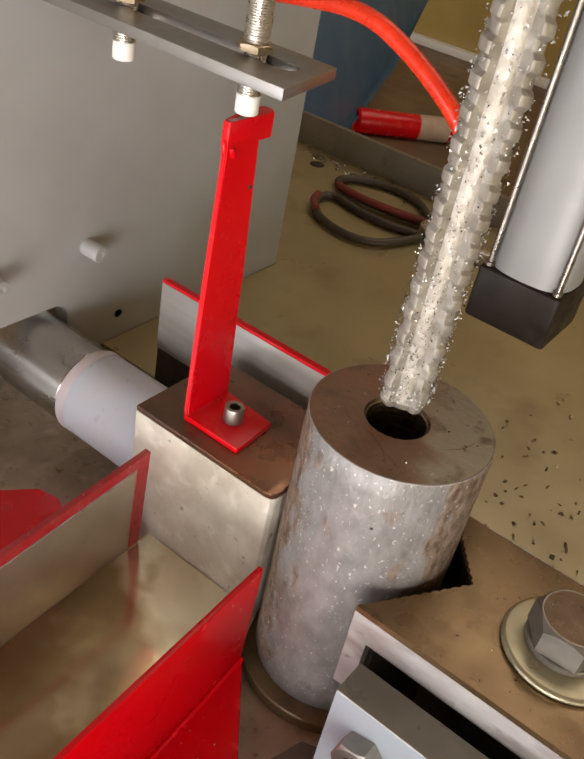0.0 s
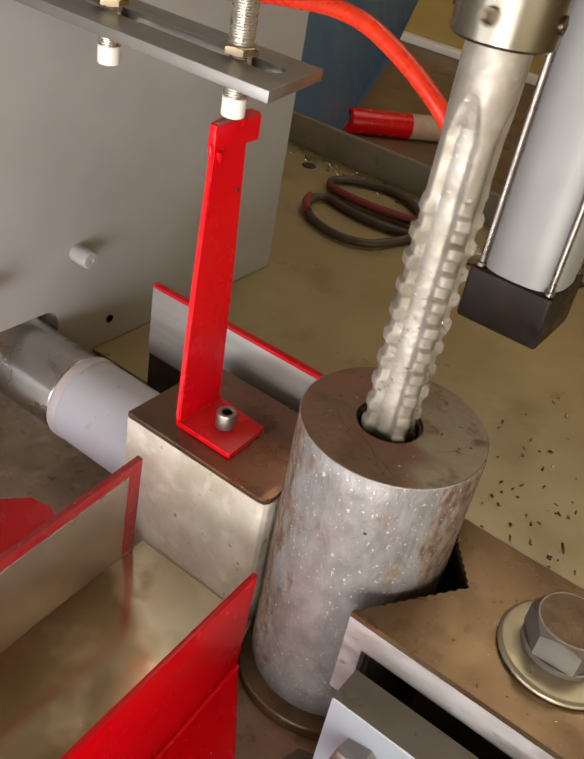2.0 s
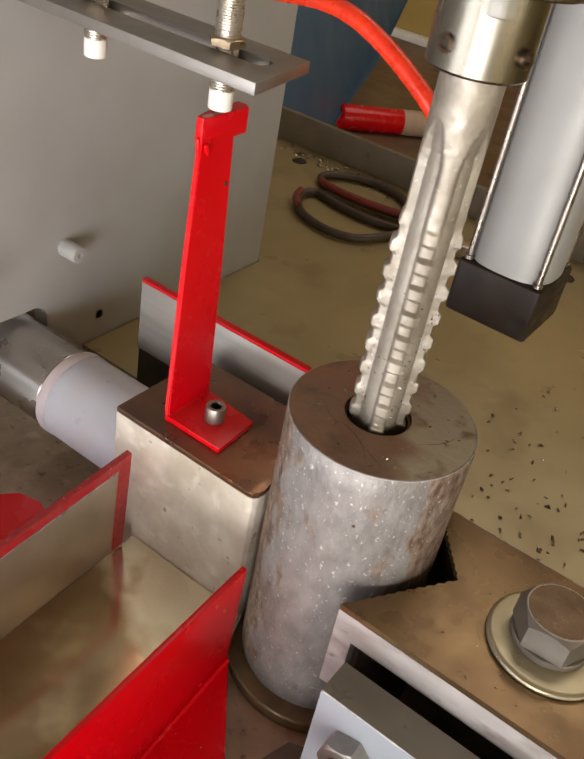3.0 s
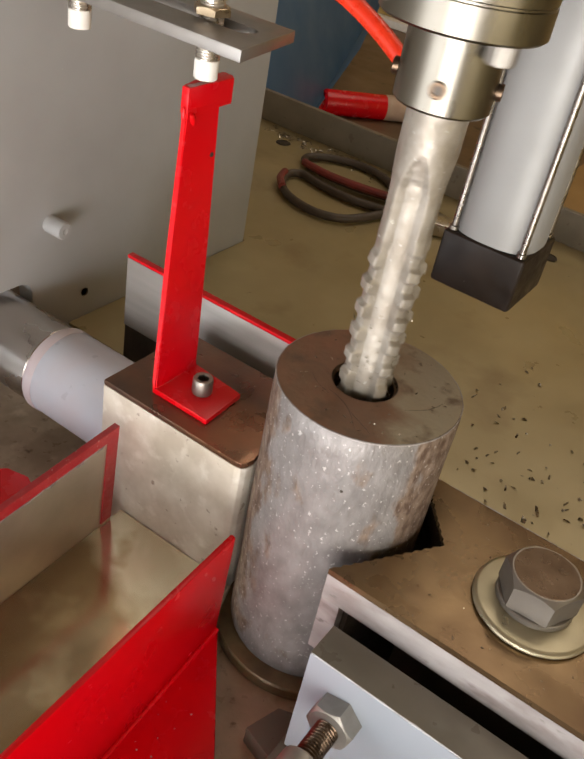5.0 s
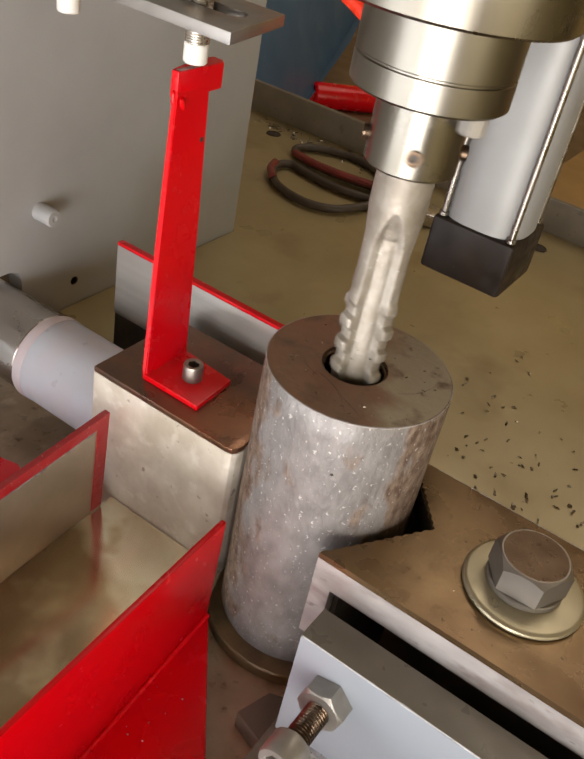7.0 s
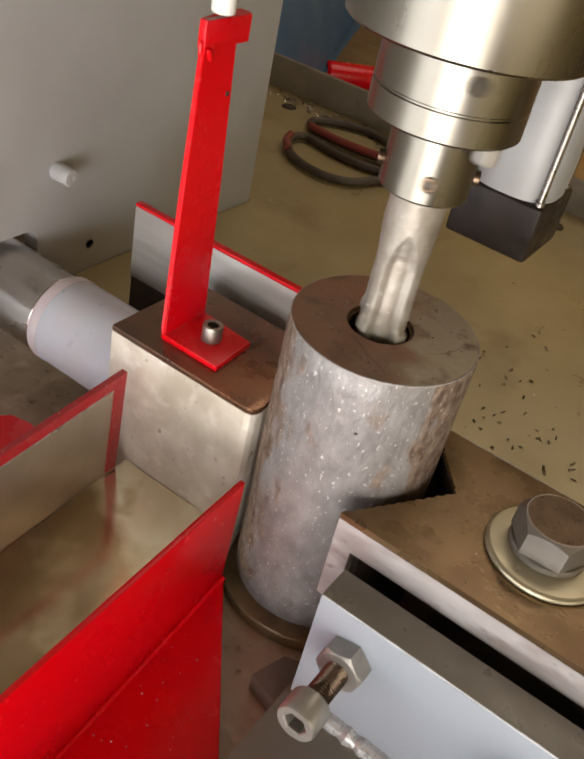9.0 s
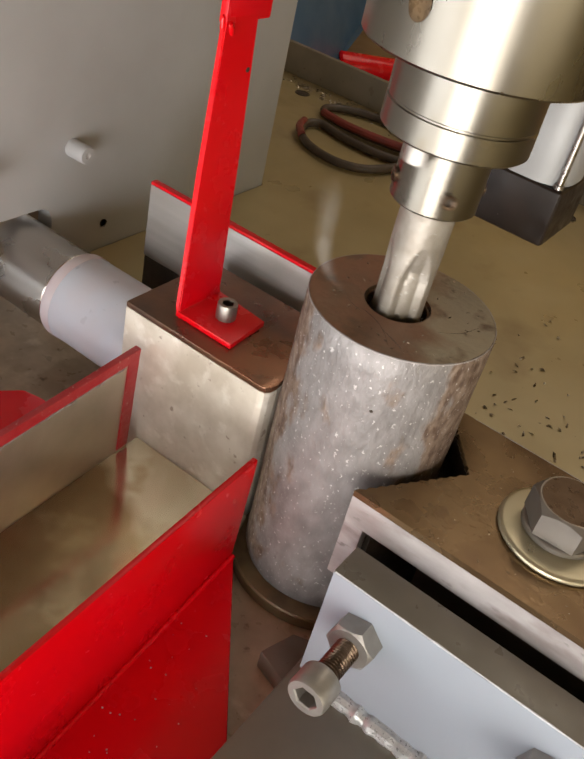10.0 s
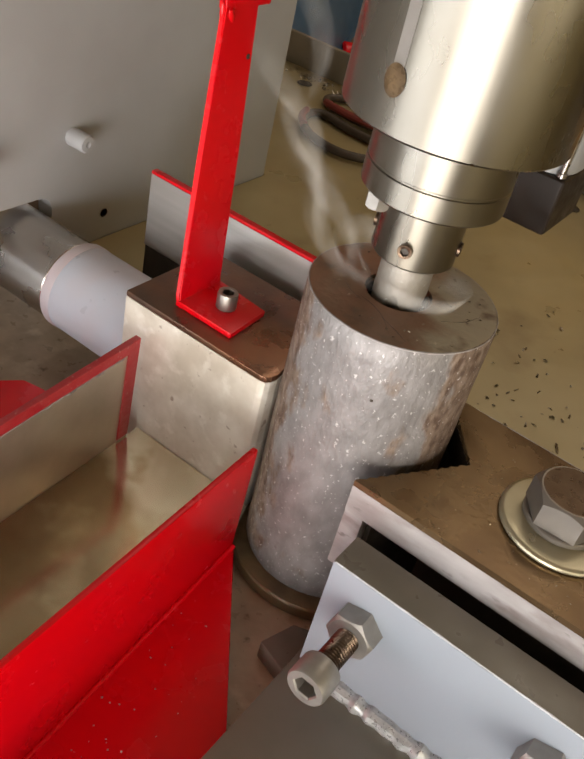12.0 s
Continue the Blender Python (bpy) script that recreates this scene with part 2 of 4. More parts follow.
YELLOW = material("ochre_painted_board", (0.44, 0.31, 0.09), (0.36, 0.25, 0.075), 6, 0.5, bump=0.05)
OCHRE_SHEET = material("ochre_brown_sheet", (0.4, 0.25, 0.1), (0.33, 0.2, 0.075), 6, 0.55, bump=0.08, bump_scale=60)
BROWN_FLOOR = material("oily_brown_workshop_floor", (0.12, 0.073, 0.04), (0.155, 0.098, 0.055), 5, 0.45, spots=(0.05, 0.035, 0.022), spot_scale=22, spot_cut=0.66, bump=0.2, bump_scale=60)
PLASTER = material("workshop_plaster", (0.5, 0.4, 0.28), (0.44, 0.35, 0.245), 1.5, 0.8, bump=0.1, bump_scale=40)
OLIVE_WALL = material("olive_yellow_wall_paint", (0.55, 0.45, 0.2), (0.49, 0.4, 0.18), 1.5, 0.75, bump=0.08, bump_scale=40)
CEILING = material("dull_workshop_ceiling", (0.42, 0.32, 0.21), (0.37, 0.28, 0.185), 1.2, 0.8)
WELD = material("bright_weld_bead", (0.60, 0.6, 0.6), (0.42, 0.42, 0.42), 260, 0.34, metal=0.5, bump=0.5, bump_scale=260)
DULL = material("dull_zinc_steel", (0.36, 0.34, 0.315), (0.29, 0.27, 0.245), 120, 0.42, metal=0.65, bump=0.05, rough_var=0.05)
CHIP = material("bright_steel_chips", (0.42, 0.37, 0.3), (0.06, 0.045, 0.03), 300, 0.3, metal=0.9)
LABEL = material("beige_paper_label", (0.5, 0.36, 0.27), (0.45, 0.31, 0.23), 60, 0.6)

# ---- mesh helpers ----


def finish(bm, sharp=32):
    bmesh.ops.recalc_face_normals(bm, faces=bm.faces)
    lim = radians(sharp)
    for f in bm.faces:
        f.smooth = True
    for e in bm.edges:
        e.smooth = len(e.link_faces) == 2 and e.calc_face_angle(0) < lim


def part(name, bm, mat, parent=None, label="", sharp=32):
    finish(bm, sharp)
    me = bpy.data.meshes.new(name)
    bm.to_mesh(me)
    bm.free()
    for m in (mat if isinstance(mat, (list, tuple)) else (mat,)):
        me.materials.append(m)
    ob = new(name, me)
    ob.parent = parent
    if label:
        ob["label"] = label
    return ob


def thing(name, label, category, at=(0, 0, 0), group=""):
    ob = new(name)
    ob.location = at
    ob.empty_display_size = 0.01
    return tagged(ob, label, category, group)


def prism(poly, z0, z1, bevel=0.0, segs=2, bm=None):
    """An upright prism over a plan polygon."""
    bm = bm or bmesh.new()
    lo = [bm.verts.new((x, y, z0)) for x, y in poly]
    hi = [bm.verts.new((x, y, z1)) for x, y in poly]
    faces = [bm.faces.new(lo[::-1]), bm.faces.new(hi)]
    k = len(poly)
    for i in range(k):
        faces.append(bm.faces.new((lo[i], lo[(i + 1) % k], hi[(i + 1) % k], hi[i])))
    bmesh.ops.recalc_face_normals(bm, faces=faces)
    if bevel:
        edges = list({e for f in faces for e in f.edges})
        bmesh.ops.bevel(bm, geom=edges, offset=bevel, segments=segs, profile=0.6, affect="EDGES")
    return bm


def block(x0, y0, z0, x1, y1, z1, bevel=0.0008, segs=2, bm=None):
    return prism([(x0, y0), (x1, y0), (x1, y1), (x0, y1)], z0, z1, bevel, segs, bm)


def lathe(profile, segs=64, m=None, bm=None):
    """Turned body: (radius, height) pairs about z; radius 0 closes the end."""
    bm = bm or bmesh.new()
    rings = []
    for r, z in profile:
        if r <= 1e-6:
            rings.append([bm.verts.new((0, 0, z))])
        else:
            rings.append([bm.verts.new((r * math.cos(2 * math.pi * i / segs), r * math.sin(2 * math.pi * i / segs), z)) for i in range(segs)])
    for a, b in zip(rings, rings[1:]):
        for i in range(segs):
            j = (i + 1) % segs
            if len(a) == 1 and len(b) == 1:
                continue
            if len(a) == 1:
                bm.faces.new((a[0], b[i], b[j]))
            elif len(b) == 1:
                bm.faces.new((a[i], a[j], b[0]))
            else:
                bm.faces.new((a[i], a[j], b[j], b[i]))
    if m:
        bmesh.ops.transform(bm, matrix=m, verts=[v for r in rings for v in r])
    return bm


def tube(points, radius, segs=12, bm=None, taper=None, closed=False):
    """A round tube along a smooth run of points."""
    bm = bm or bmesh.new()
    pts = [Vector(p) for p in points]
    k, rings = len(pts), []
    for i, p in enumerate(pts):
        d = (pts[min(i + 1, k - 1)] - pts[max(i - 1, 0)]).normalized()
        u = d.cross(Vector((0, 0, 1)) if abs(d.z) < 0.95 else Vector((1, 0, 0))).normalized()
        v = d.cross(u)
        r = radius * (taper(i / (k - 1)) if taper else 1)
        rings.append([bm.verts.new(p + r * (math.cos(2 * math.pi * s / segs) * u + math.sin(2 * math.pi * s / segs) * v)) for s in range(segs)])
    for a, b in zip(rings, rings[1:]):
        for s in range(segs):
            bm.faces.new((a[s], a[(s + 1) % segs], b[(s + 1) % segs], b[s]))
    if not closed:
        bm.faces.new(rings[0])
        bm.faces.new(rings[-1][::-1])
    return bm


def smooth_run(ctrl, per=8):
    """Catmull-Rom through the control points."""
    c = [Vector(p) for p in ctrl]
    c = [2 * c[0] - c[1]] + c + [2 * c[-1] - c[-2]]
    out = []
    for i in range(1, len(c) - 2):
        for s in range(per):
            t = s / per
            a, b, d, e = c[i - 1], c[i], c[i + 1], c[i + 2]
            out.append(0.5 * (2 * b + (d - a) * t + (2 * a - 5 * b + 4 * d - e) * t * t + (3 * b - a - 3 * d + e) * t ** 3))
    return out + [c[-2]]


def hexagon(af, a0=0.0):
    r = af / math.sqrt(3)
    return [(r * math.cos(a0 + i * math.pi / 3), r * math.sin(a0 + i * math.pi / 3)) for i in range(6)]


def hex_body(af, z0, z1, chamfer=0.0012, m=None, a0=0.0):
    """Hexagon with the turned chamfer on its outer end."""
    bm = bmesh.new()
    segs = 48

    def ring(z, cap):
        out = []
        for i in range(segs):
            a = 2 * math.pi * i / segs
            r = min(cap, af / 2 / math.cos((a % (math.pi / 3)) - math.pi / 6))
            out.append(bm.verts.new((r * math.cos(a + a0), r * math.sin(a + a0), z)))
        return out

    rad = af / math.sqrt(3)
    rings = [ring(z0, rad), ring(z1 - chamfer, rad)]
    # the turned chamfer meets the flats in shallow arcs
    for v in rings[1]:
        v.co.z = z1 - chamfer * 0.35 - chamfer * 1.1 * (math.hypot(v.co.x, v.co.y) - af / 2) / (rad - af / 2)
    rings.append(ring(z1, af / 2 * 0.96))
    for i in range(segs):
        j = (i + 1) % segs
        for p, q in zip(rings, rings[1:]):
            bm.faces.new((p[i], p[j], q[j], q[i]))
    bm.faces.new(rings[0][::-1])
    bm.faces.new(rings[-1])
    if m:
        bmesh.ops.transform(bm, matrix=m, verts=bm.verts)
    return bm


def thread(r, pitch, length, depth=0.08, segs=24, m=None):
    """A screw's thread as a stack of tilted ridges."""
    prof, z = [(0, 0)], 0.0
    while z < length - pitch:
        prof += [(r * (1 - depth), z), (r, z + pitch * 0.35), (r, z + pitch * 0.6), (r * (1 - depth), z + pitch * 0.95)]
        z += pitch
    prof += [(r * (1 - depth), length), (0, length)]
    return lathe(prof, segs, m)


def socket_head(r, h, key, m=None):
    """Cap screw head with a hexagonal socket sunk in its top."""
    bm = bmesh.new()
    segs = 36
    hexr = lambda a: key / 2 / math.cos((a % (math.pi / 3)) - math.pi / 6)
    spec = [(lambda a: r * 0.98, 0), (lambda a: r, h * 0.06), (lambda a: r, h * 0.9), (lambda a: r * 0.93, h), (lambda a: hexr(a) * 1.12, h), (lambda a: hexr(a), h * 0.95), (lambda a: hexr(a), h * 0.4)]
    rings = [[bm.verts.new((f(2 * math.pi * i / segs) * math.cos(2 * math.pi * i / segs), f(2 * math.pi * i / segs) * math.sin(2 * math.pi * i / segs), z)) for i in range(segs)] for f, z in spec]
    for p, q in zip(rings, rings[1:]):
        for i in range(segs):
            j = (i + 1) % segs
            bm.faces.new((p[i], p[j], q[j], q[i]))
    bm.faces.new(rings[0][::-1])
    floor = bm.faces.new(rings[-1])
    floor.material_index = 1
    if m:
        bmesh.ops.transform(bm, matrix=m, verts=bm.verts)
    return bm


def sheet(corners, thick, bevel=0.0004, bm=None):
    """A flat plate: its outer face's corners in order, thickened to the back."""
    bm = bm or bmesh.new()
    c = [Vector(p) for p in corners]
    n = sum((p.cross(q) for p, q in zip(c, c[1:] + c[:1])), Vector()).normalized()
    a = [bm.verts.new(p) for p in c]
    b = [bm.verts.new(p - n * thick) for p in c]
    k = len(c)
    faces = [bm.faces.new(a), bm.faces.new(b[::-1])] + [bm.faces.new((a[i], b[i], b[(i + 1) % k], a[(i + 1) % k])) for i in range(k)]
    if bevel:
        bmesh.ops.bevel(bm, geom=list({e for f in faces for e in f.edges}), offset=bevel, segments=2, profile=0.6, affect="EDGES")
    return bm


# ---- the workshop ----
# unseen room: its wall colours set the bounced light and reflections
def structure(name, bm, mat, label):
    return tagged(part(name, bm, mat), label, name.rstrip("_123456789").split("_")[0], kind="structure")


structure("floor", block(-2.1, -1.7, -0.9, 2.1, 3.0, -0.8, 0), BROWN_FLOOR, "dark brown oily workshop floor under the machine")
cbm = block(-2.1, -1.7, 2.3, 2.1, 0.8, 2.4, 0)
block(-2.1, 2.2, 2.3, 2.1, 3.0, 2.4, 0, bm=cbm)
block(-2.1, 0.8, 2.3, -0.8, 2.2, 2.4, 0, bm=cbm)
block(0.8, 0.8, 2.3, 2.1, 2.2, 2.4, 0, bm=cbm)
structure("ceiling", cbm, CEILING, "dull beige unseen workshop ceiling, open for the overhead fill")
structure("wall_north", block(-2.1, 2.9, -0.8, 2.1, 3.0, 2.3, 0), PLASTER, "plain beige workshop wall")
structure("wall_west", block(-2.1, -1.7, -0.8, -2.0, 2.9, 2.3, 0), PLASTER, "plain beige workshop wall")
wbm = block(2.0, -1.7, -0.8, 2.1, 2.9, 0.05, 0)
block(2.0, -1.7, 0.95, 2.1, 2.9, 2.3, 0, bm=wbm)
block(2.0, 0.0, 0.05, 2.1, 2.9, 0.95, 0, bm=wbm)
block(2.0, -1.7, 0.05, 2.1, -1.5, 0.95, 0, bm=wbm)
structure("wall_east", wbm, OLIVE_WALL, "olive-yellow painted workshop wall with an opening for the side fill")
wbm = block(-2.0, -1.7, 0.5, 2.0, -1.6, 2.3, 0)
block(-2.0, -1.7, -0.62, -1.41, -1.6, 0.5, 0, bm=wbm)
block(-0.09, -1.7, -0.62, 0.07, -1.6, 0.5, 0, bm=wbm)
block(1.29, -1.7, -0.62, 2.0, -1.6, 0.5, 0, bm=wbm)
block(-2.0, -1.7, -0.8, 2.0, -1.6, -0.62, 0, bm=wbm)
structure("wall_south", wbm, PLASTER, "beige workshop wall with two window openings")

# ---- machine bed ----
bed = thing("machine_bed", "olive oily steel machine bed with a raised back edge", "machine bed")
part("bed_plate", prism([(-0.2445, 0.062), (0.6, 0.062), (0.6, 0.505), (-0.6, 0.505), (-0.6, 0.2545), (-0.2445, 0.2545)], 0.06, 0.08, 0.001), OLIVE, bed)
part("back_edge", block(-0.62, 0.505, 0.05, 0.62, 0.512, 0.112, 0.0012), GREY_EDGE, bed, "dull grey steel edge bar")
part("base_plate", block(-0.34, -0.122, -0.05, 0.32, 0.0615, 0.04, 0.001), BASE, bed, "brown oily steel base plate")
part("lower_frame", block(-0.30, -0.36, -0.8, 0.30, 0.48, -0.0505, 0.004), GREY_PAINT, bed, "grey painted machine frame")
for x, y in ((-0.356, 0.465), (-0.05, 0.462)):
    part("bolt_hole", lathe([(0, 0.0805), (0.0065, 0.0805), (0.0072, 0.0812), (0.008, 0.0804)], 28, pose(x, y, 0)), DARK, bed, "dark drilled hole")

lug = thing("steel_lug", "dark oily steel lug beside the stop block", "lug")
part("lug_body", prism([(0.0165, -0.074), (0.0335, -0.079), (0.0335, -0.052), (0.022, -0.056)], 0.0405, 0.052, 0.001), GREY_EDGE, lug)

front = thing("front_rail", "grey painted bed rail with a weld along its block", "rail")
part("rail", block(0.034, -0.29, -0.05, 0.30, -0.0505, 0.0605, 0.0012), RAIL, front)

# ---- grey housing with the clamp rod ----
XF = -0.245
house = thing("grey_housing", "grey painted steel housing with a rectangular rod opening", "housing")
face = [(-0.42, 0.1235), (0.0245, 0.1235), (0.031, 0.1205), (0.0336, 0.114), (0.0336, 0.0405), (0.2535, 0.0405), (0.2535, 0.62), (-0.42, 0.62)]
hb = sheet([(XF, y, z) for y, z in face], 0.012, 0.001)
front_plate = part("front_plate", hb, GREY_PAINT, house)
part("side_plate", block(XF - 0.30, 0.2415, 0.0805, XF - 0.0125, 0.2535, 0.62, 0.001), GREY_PAINT, house)
# near-black plate put behind the opening as its inner shade
part("opening_shade", block(XF - 0.09, -0.42, 0.041, XF - 0.078, 0.0336, 0.122, 0.001), DARK, house, "near-black plate painted as the opening's shaded inside")
for y, z in ((0.0465, 0.157), (-0.024, 0.157)):
    part("stud", lathe([(0.0055, 0), (0.0055, 0.012), (0.0048, 0.0132), (0.002, 0.0134), (0, 0.0122)], 24, Matrix.Translation((XF, y, z)) @ pose(0, 0, 0, 0, 90, 0)), GREY_PAINT, front_plate, "grey painted stud")
part("oil_hole", lathe([(0, 0), (0.0026, 0), (0.003, 0.0005)], 20, Matrix.Translation((XF, 0.076, 0.098)) @ pose(0, 0, 0, 0, 90, 0)), DARK, house)

rod = thing("clamp_rod", "thick chromed clamp rod with a milky reflection built as a sleeve", "clamp rod")
AX = Matrix.Translation((0, 0.0105, 0.0925)) @ pose(0, 0, 0, 0, 90, 0)
part("rod", lathe([(0, -0.32), (0.0252, -0.32), (0.0252, -0.2), (0.0245, -0.199), (0, -0.199)], 64, AX), ROD, rod)
# added sleeve and rim: the rod's milky reflection given a shape and colour
part("sleeve", lathe([(0, -0.1985), (0.0248, -0.1985), (0.0262, -0.196), (0.0264, -0.136), (0.0255, -0.1315), (0, -0.1315)], 64, AX), ROD_REFLECTION, rod, "milky blue-white reflection on the rod, built as a sleeve")

part("reflection_rim", lathe([(0.0250, -0.1988), (0.0262, -0.1984), (0.0267, -0.1972), (0.0267, -0.1925), (0.0264, -0.1915)], 64, AX), PINK_REFLECTION, rod, "pinkish rim of the painted reflection")

# ---- moving jaw ----
jaw = thing("moving_jaw", "ground steel clamping jaw with a V-shaped end", "clamp jaw")
JAW = [(-0.131, -0.0203), (-0.046, -0.0203), (-0.0428, -0.0195), (-0.0412, -0.0172), (-0.0405, -0.013), (-0.0425, 0.0), (-0.0405, 0.016), (-0.0405, 0.0455), (-0.131, 0.0455)]
part("jaw_body", prism(JAW, 0.0405, 0.1345, 0.0004), JAW_FACE, jaw)
part("jaw_top", prism(JAW, 0.1346, 0.1378, 0.0008), JAW_TOP, jaw, "brown oiled top face of the jaw")

# ---- red signal arm on the jaw ----
arm = thing("signal_arm", "glossy red flat-bar bracket bolted on the jaw", "bracket")


def lean(z):
    s = (z - 0.138) / 0.137
    return -0.0118 * s, 0.0185 * s


part("foot", prism([(-0.1075, -0.0105), (-0.0722, -0.0105), (-0.0738, 0.0185), (-0.1075, 0.0215)], 0.1379, 0.1411, 0.0006), RED, arm)
zs = [0.1379, 0.1395, 0.143, 0.21, 0.278]
bm = bmesh.new()
rows = []
for z in zs:
    dx, dy = lean(z)
    xo = 0.0 if z > 0.142 else (0.0025 if z < 0.139 else 0.0008)
    rows.append([bm.verts.new((x + dx + xo, y + dy, z)) for x, y in ((-0.1085, -0.0105), (-0.1055, -0.0105), (-0.1055, 0.0212 - 0.068 * (z - 0.138)), (-0.1085, 0.0212 - 0.068 * (z - 0.138)))])
for a, b in zip(rows, rows[1:]):
    for i in range(4):
        bm.faces.new((a[i], a[(i + 1) % 4], b[(i + 1) % 4], b[i]))
bm.faces.new(rows[0][::-1])
bm.faces.new(rows[-1])
bmesh.ops.bevel(bm, geom=[e for e in bm.edges if abs(e.verts[0].co.z - e.verts[1].co.z) > 0.001], offset=0.0006, segments=2, affect="EDGES")
part("upright", bm, RED, arm)
dx, dy = lean(0.281)
part("target_tab", prism([(-0.1092 + dx, -0.0112 + dy), (-0.1050 + dx, -0.0112 + dy), (-0.1050 + dx, 0.0195 + dy), (-0.108 + dx, 0.0222 + dy), (-0.1135 + dx, 0.0222 + dy), (-0.1135 + dx, 0.006 + dy)], 0.2725, 0.2845, 0.0009), RED, arm)
part("weld_knob", lathe([(0, -0.003), (0.0014, -0.0025), (0.002, 0), (0.0014, 0.0025), (0, 0.003)], 12, pose(-0.1052 + dx, -0.0075 + dy, 0.2705, 20, 0, 0)), RED, arm)
part("worn_patch", prism([(-0.1082 + dx, -0.0098 + dy), (-0.1056 + dx, -0.0098 + dy), (-0.1056 + dx, 0.004 + dy), (-0.1078 + dx, 0.0015 + dy)], 0.2844, 0.28465), WORN, arm, "bare worn spot on the red tab")
part("tab_weld", lathe([(0, -0.0055), (0.0008, -0.004), (0.0013, 0), (0.0008, 0.004), (0, 0.0055)], 12, pose(-0.1066 + dx, -0.0113 + dy, 0.2712, 8, 0, 0)), RED, arm)
lx, ly = lean(0.252)
part("pin_hole", lathe([(0, 0.0002), (0.0011, 0.0002), (0.0013, 0)], 16, Matrix.Translation((-0.1055 + lx, 0.0105 + ly, 0.252)) @ pose(0, 0, 0, 0, 90, 0)), DARK, arm, "small dark hole")
part("cap_screw", socket_head(0.0052, 0.0085, 0.0052, pose(-0.0885, 0.0052, 0.1412)), [BOLT_STEEL, DARK], arm, "grey socket head cap screw")

# ---- guide plate behind the jaw ----
gp = thing("guide_plate", "bare steel guide plate with a red painted edge", "guide plate")
plate = part("plate", block(-0.191, 0.057, 0.108, 0.01, 0.0612, 0.1545, 0.0004), PLATE, gp)
part("painted_edge", block(-0.191, 0.0568, 0.1546, 0.01, 0.0614, 0.1566, 0.0005), RED, plate, "red painted top edge")
# near-black block added as the shade of the gap under the plate
part("gap_shade", block(-0.1905, 0.0575, 0.0405, -0.02, 0.0612, 0.1075, 0.0005), DARK, gp, "near-black filler for the shaded gap under the plate")

# ---- the workpiece ----
SX, SY = -0.0019, -0.0012
work = thing("round_bar_workpiece", "scaly grey steel round bar with a threaded bore", "workpiece")
bm = bmesh.new()
segs, prof = 96, [(0.0385, 0.0482), (0.0398, 0.0495)] + [(0.04, 0.05 + i * 0.0099) for i in range(1, 15)] + [(0.04, 0.1988), (0.0393, 0.1998)]
rings = []
for r, z in prof:
    rings.append([])
    for i in range(segs):
        a = 2 * math.pi * i / segs
        d = 0.0003 * noise.noise((math.cos(a) * 3, math.sin(a) * 3, z * 40)) - (0.0009 * max(0, noise.noise((math.cos(a) * 5 + 7, math.sin(a) * 5, z * 9)) - 0.1) if z > 0.19 else 0)
        rings[-1].append(bm.verts.new(((r + d) * math.cos(a), (r + d) * math.sin(a), z)))
for p, q in zip(rings, rings[1:]):
    for i in range(segs):
        bm.faces.new((p[i], p[(i + 1) % segs], q[(i + 1) % segs], q[i]))
part("bar_skin", bm, BAR, work, sharp=50)
bm = bmesh.new()
outer = [bm.verts.new((v[0], v[1], 0.1998)) for v in [(0.0393 * math.cos(2 * math.pi * i / segs), 0.0393 * math.sin(2 * math.pi * i / segs)) for i in range(segs)]]
chain = [outer]
for r, z in ((0.026, 0.2), (0.0142, 0.2)):
    chain.append([bm.verts.new((SX + r * math.cos(2 * math.pi * i / segs), SY + r * math.sin(2 * math.pi * i / segs), z)) for i in range(segs)])
for p, q in zip(chain, chain[1:]):
    for i in range(segs):
        bm.faces.new((p[i], p[(i + 1) % segs], q[(i + 1) % segs], q[i]))
sawn_end = part("sawn_end", bm, BAR_TOP, work, "brown sawn end face with oil stains, paler reflected light painted on one half")
bm = bmesh.new()
for run in (((-0.012, -0.017), (-0.004, -0.019), (0.004, -0.0235), (0.012, -0.032)), ((-0.022, -0.012), (-0.016, -0.017), (-0.008, -0.02)), ((0.004, -0.0235), (0.012, -0.027), (0.018, -0.030)), ((0.02, -0.006), (0.027, 0.002), (0.03, 0.012))):
    tube(smooth_run([(x, y, 0.2) for x, y in run], 6), 0.00009, 6, bm, taper=lambda f: 0.4 + 0.8 * math.sin(math.pi * f))
part("score_mark", bm, DARK, sawn_end, "dark score marks")
prof = [(0.0142, 0.2)]
z = 0.199
while z > 0.12:
    prof += [(0.0137, z), (0.0132, z - 0.0008), (0.0132, z - 0.0014), (0.0137, z - 0.002)]
    z -= 0.0024
prof += [(0.0135, 0.05)]
part("bore_chamfer", lathe([(0.01425, 0.20005), (0.0136, 0.1988), (0.0130, 0.1982)], 64, pose(SX, SY, 0)), BAR_TOP, work, "brown oily edge of the bore")
part("bore", lathe(prof, 64, pose(SX, SY, 0)), BORE, work, "dark threaded bore")

part("sawn_rim", tube([(0.03965 * math.cos(i * math.pi / 48), 0.03965 * math.sin(i * math.pi / 48), 0.1994) for i in range(97)], 0.00042, 6, taper=lambda f: 0.7 + 0.7 * noise.noise((f * 70, 0, 5))), VB_FACE, work, "bright burr on the sawn edge")
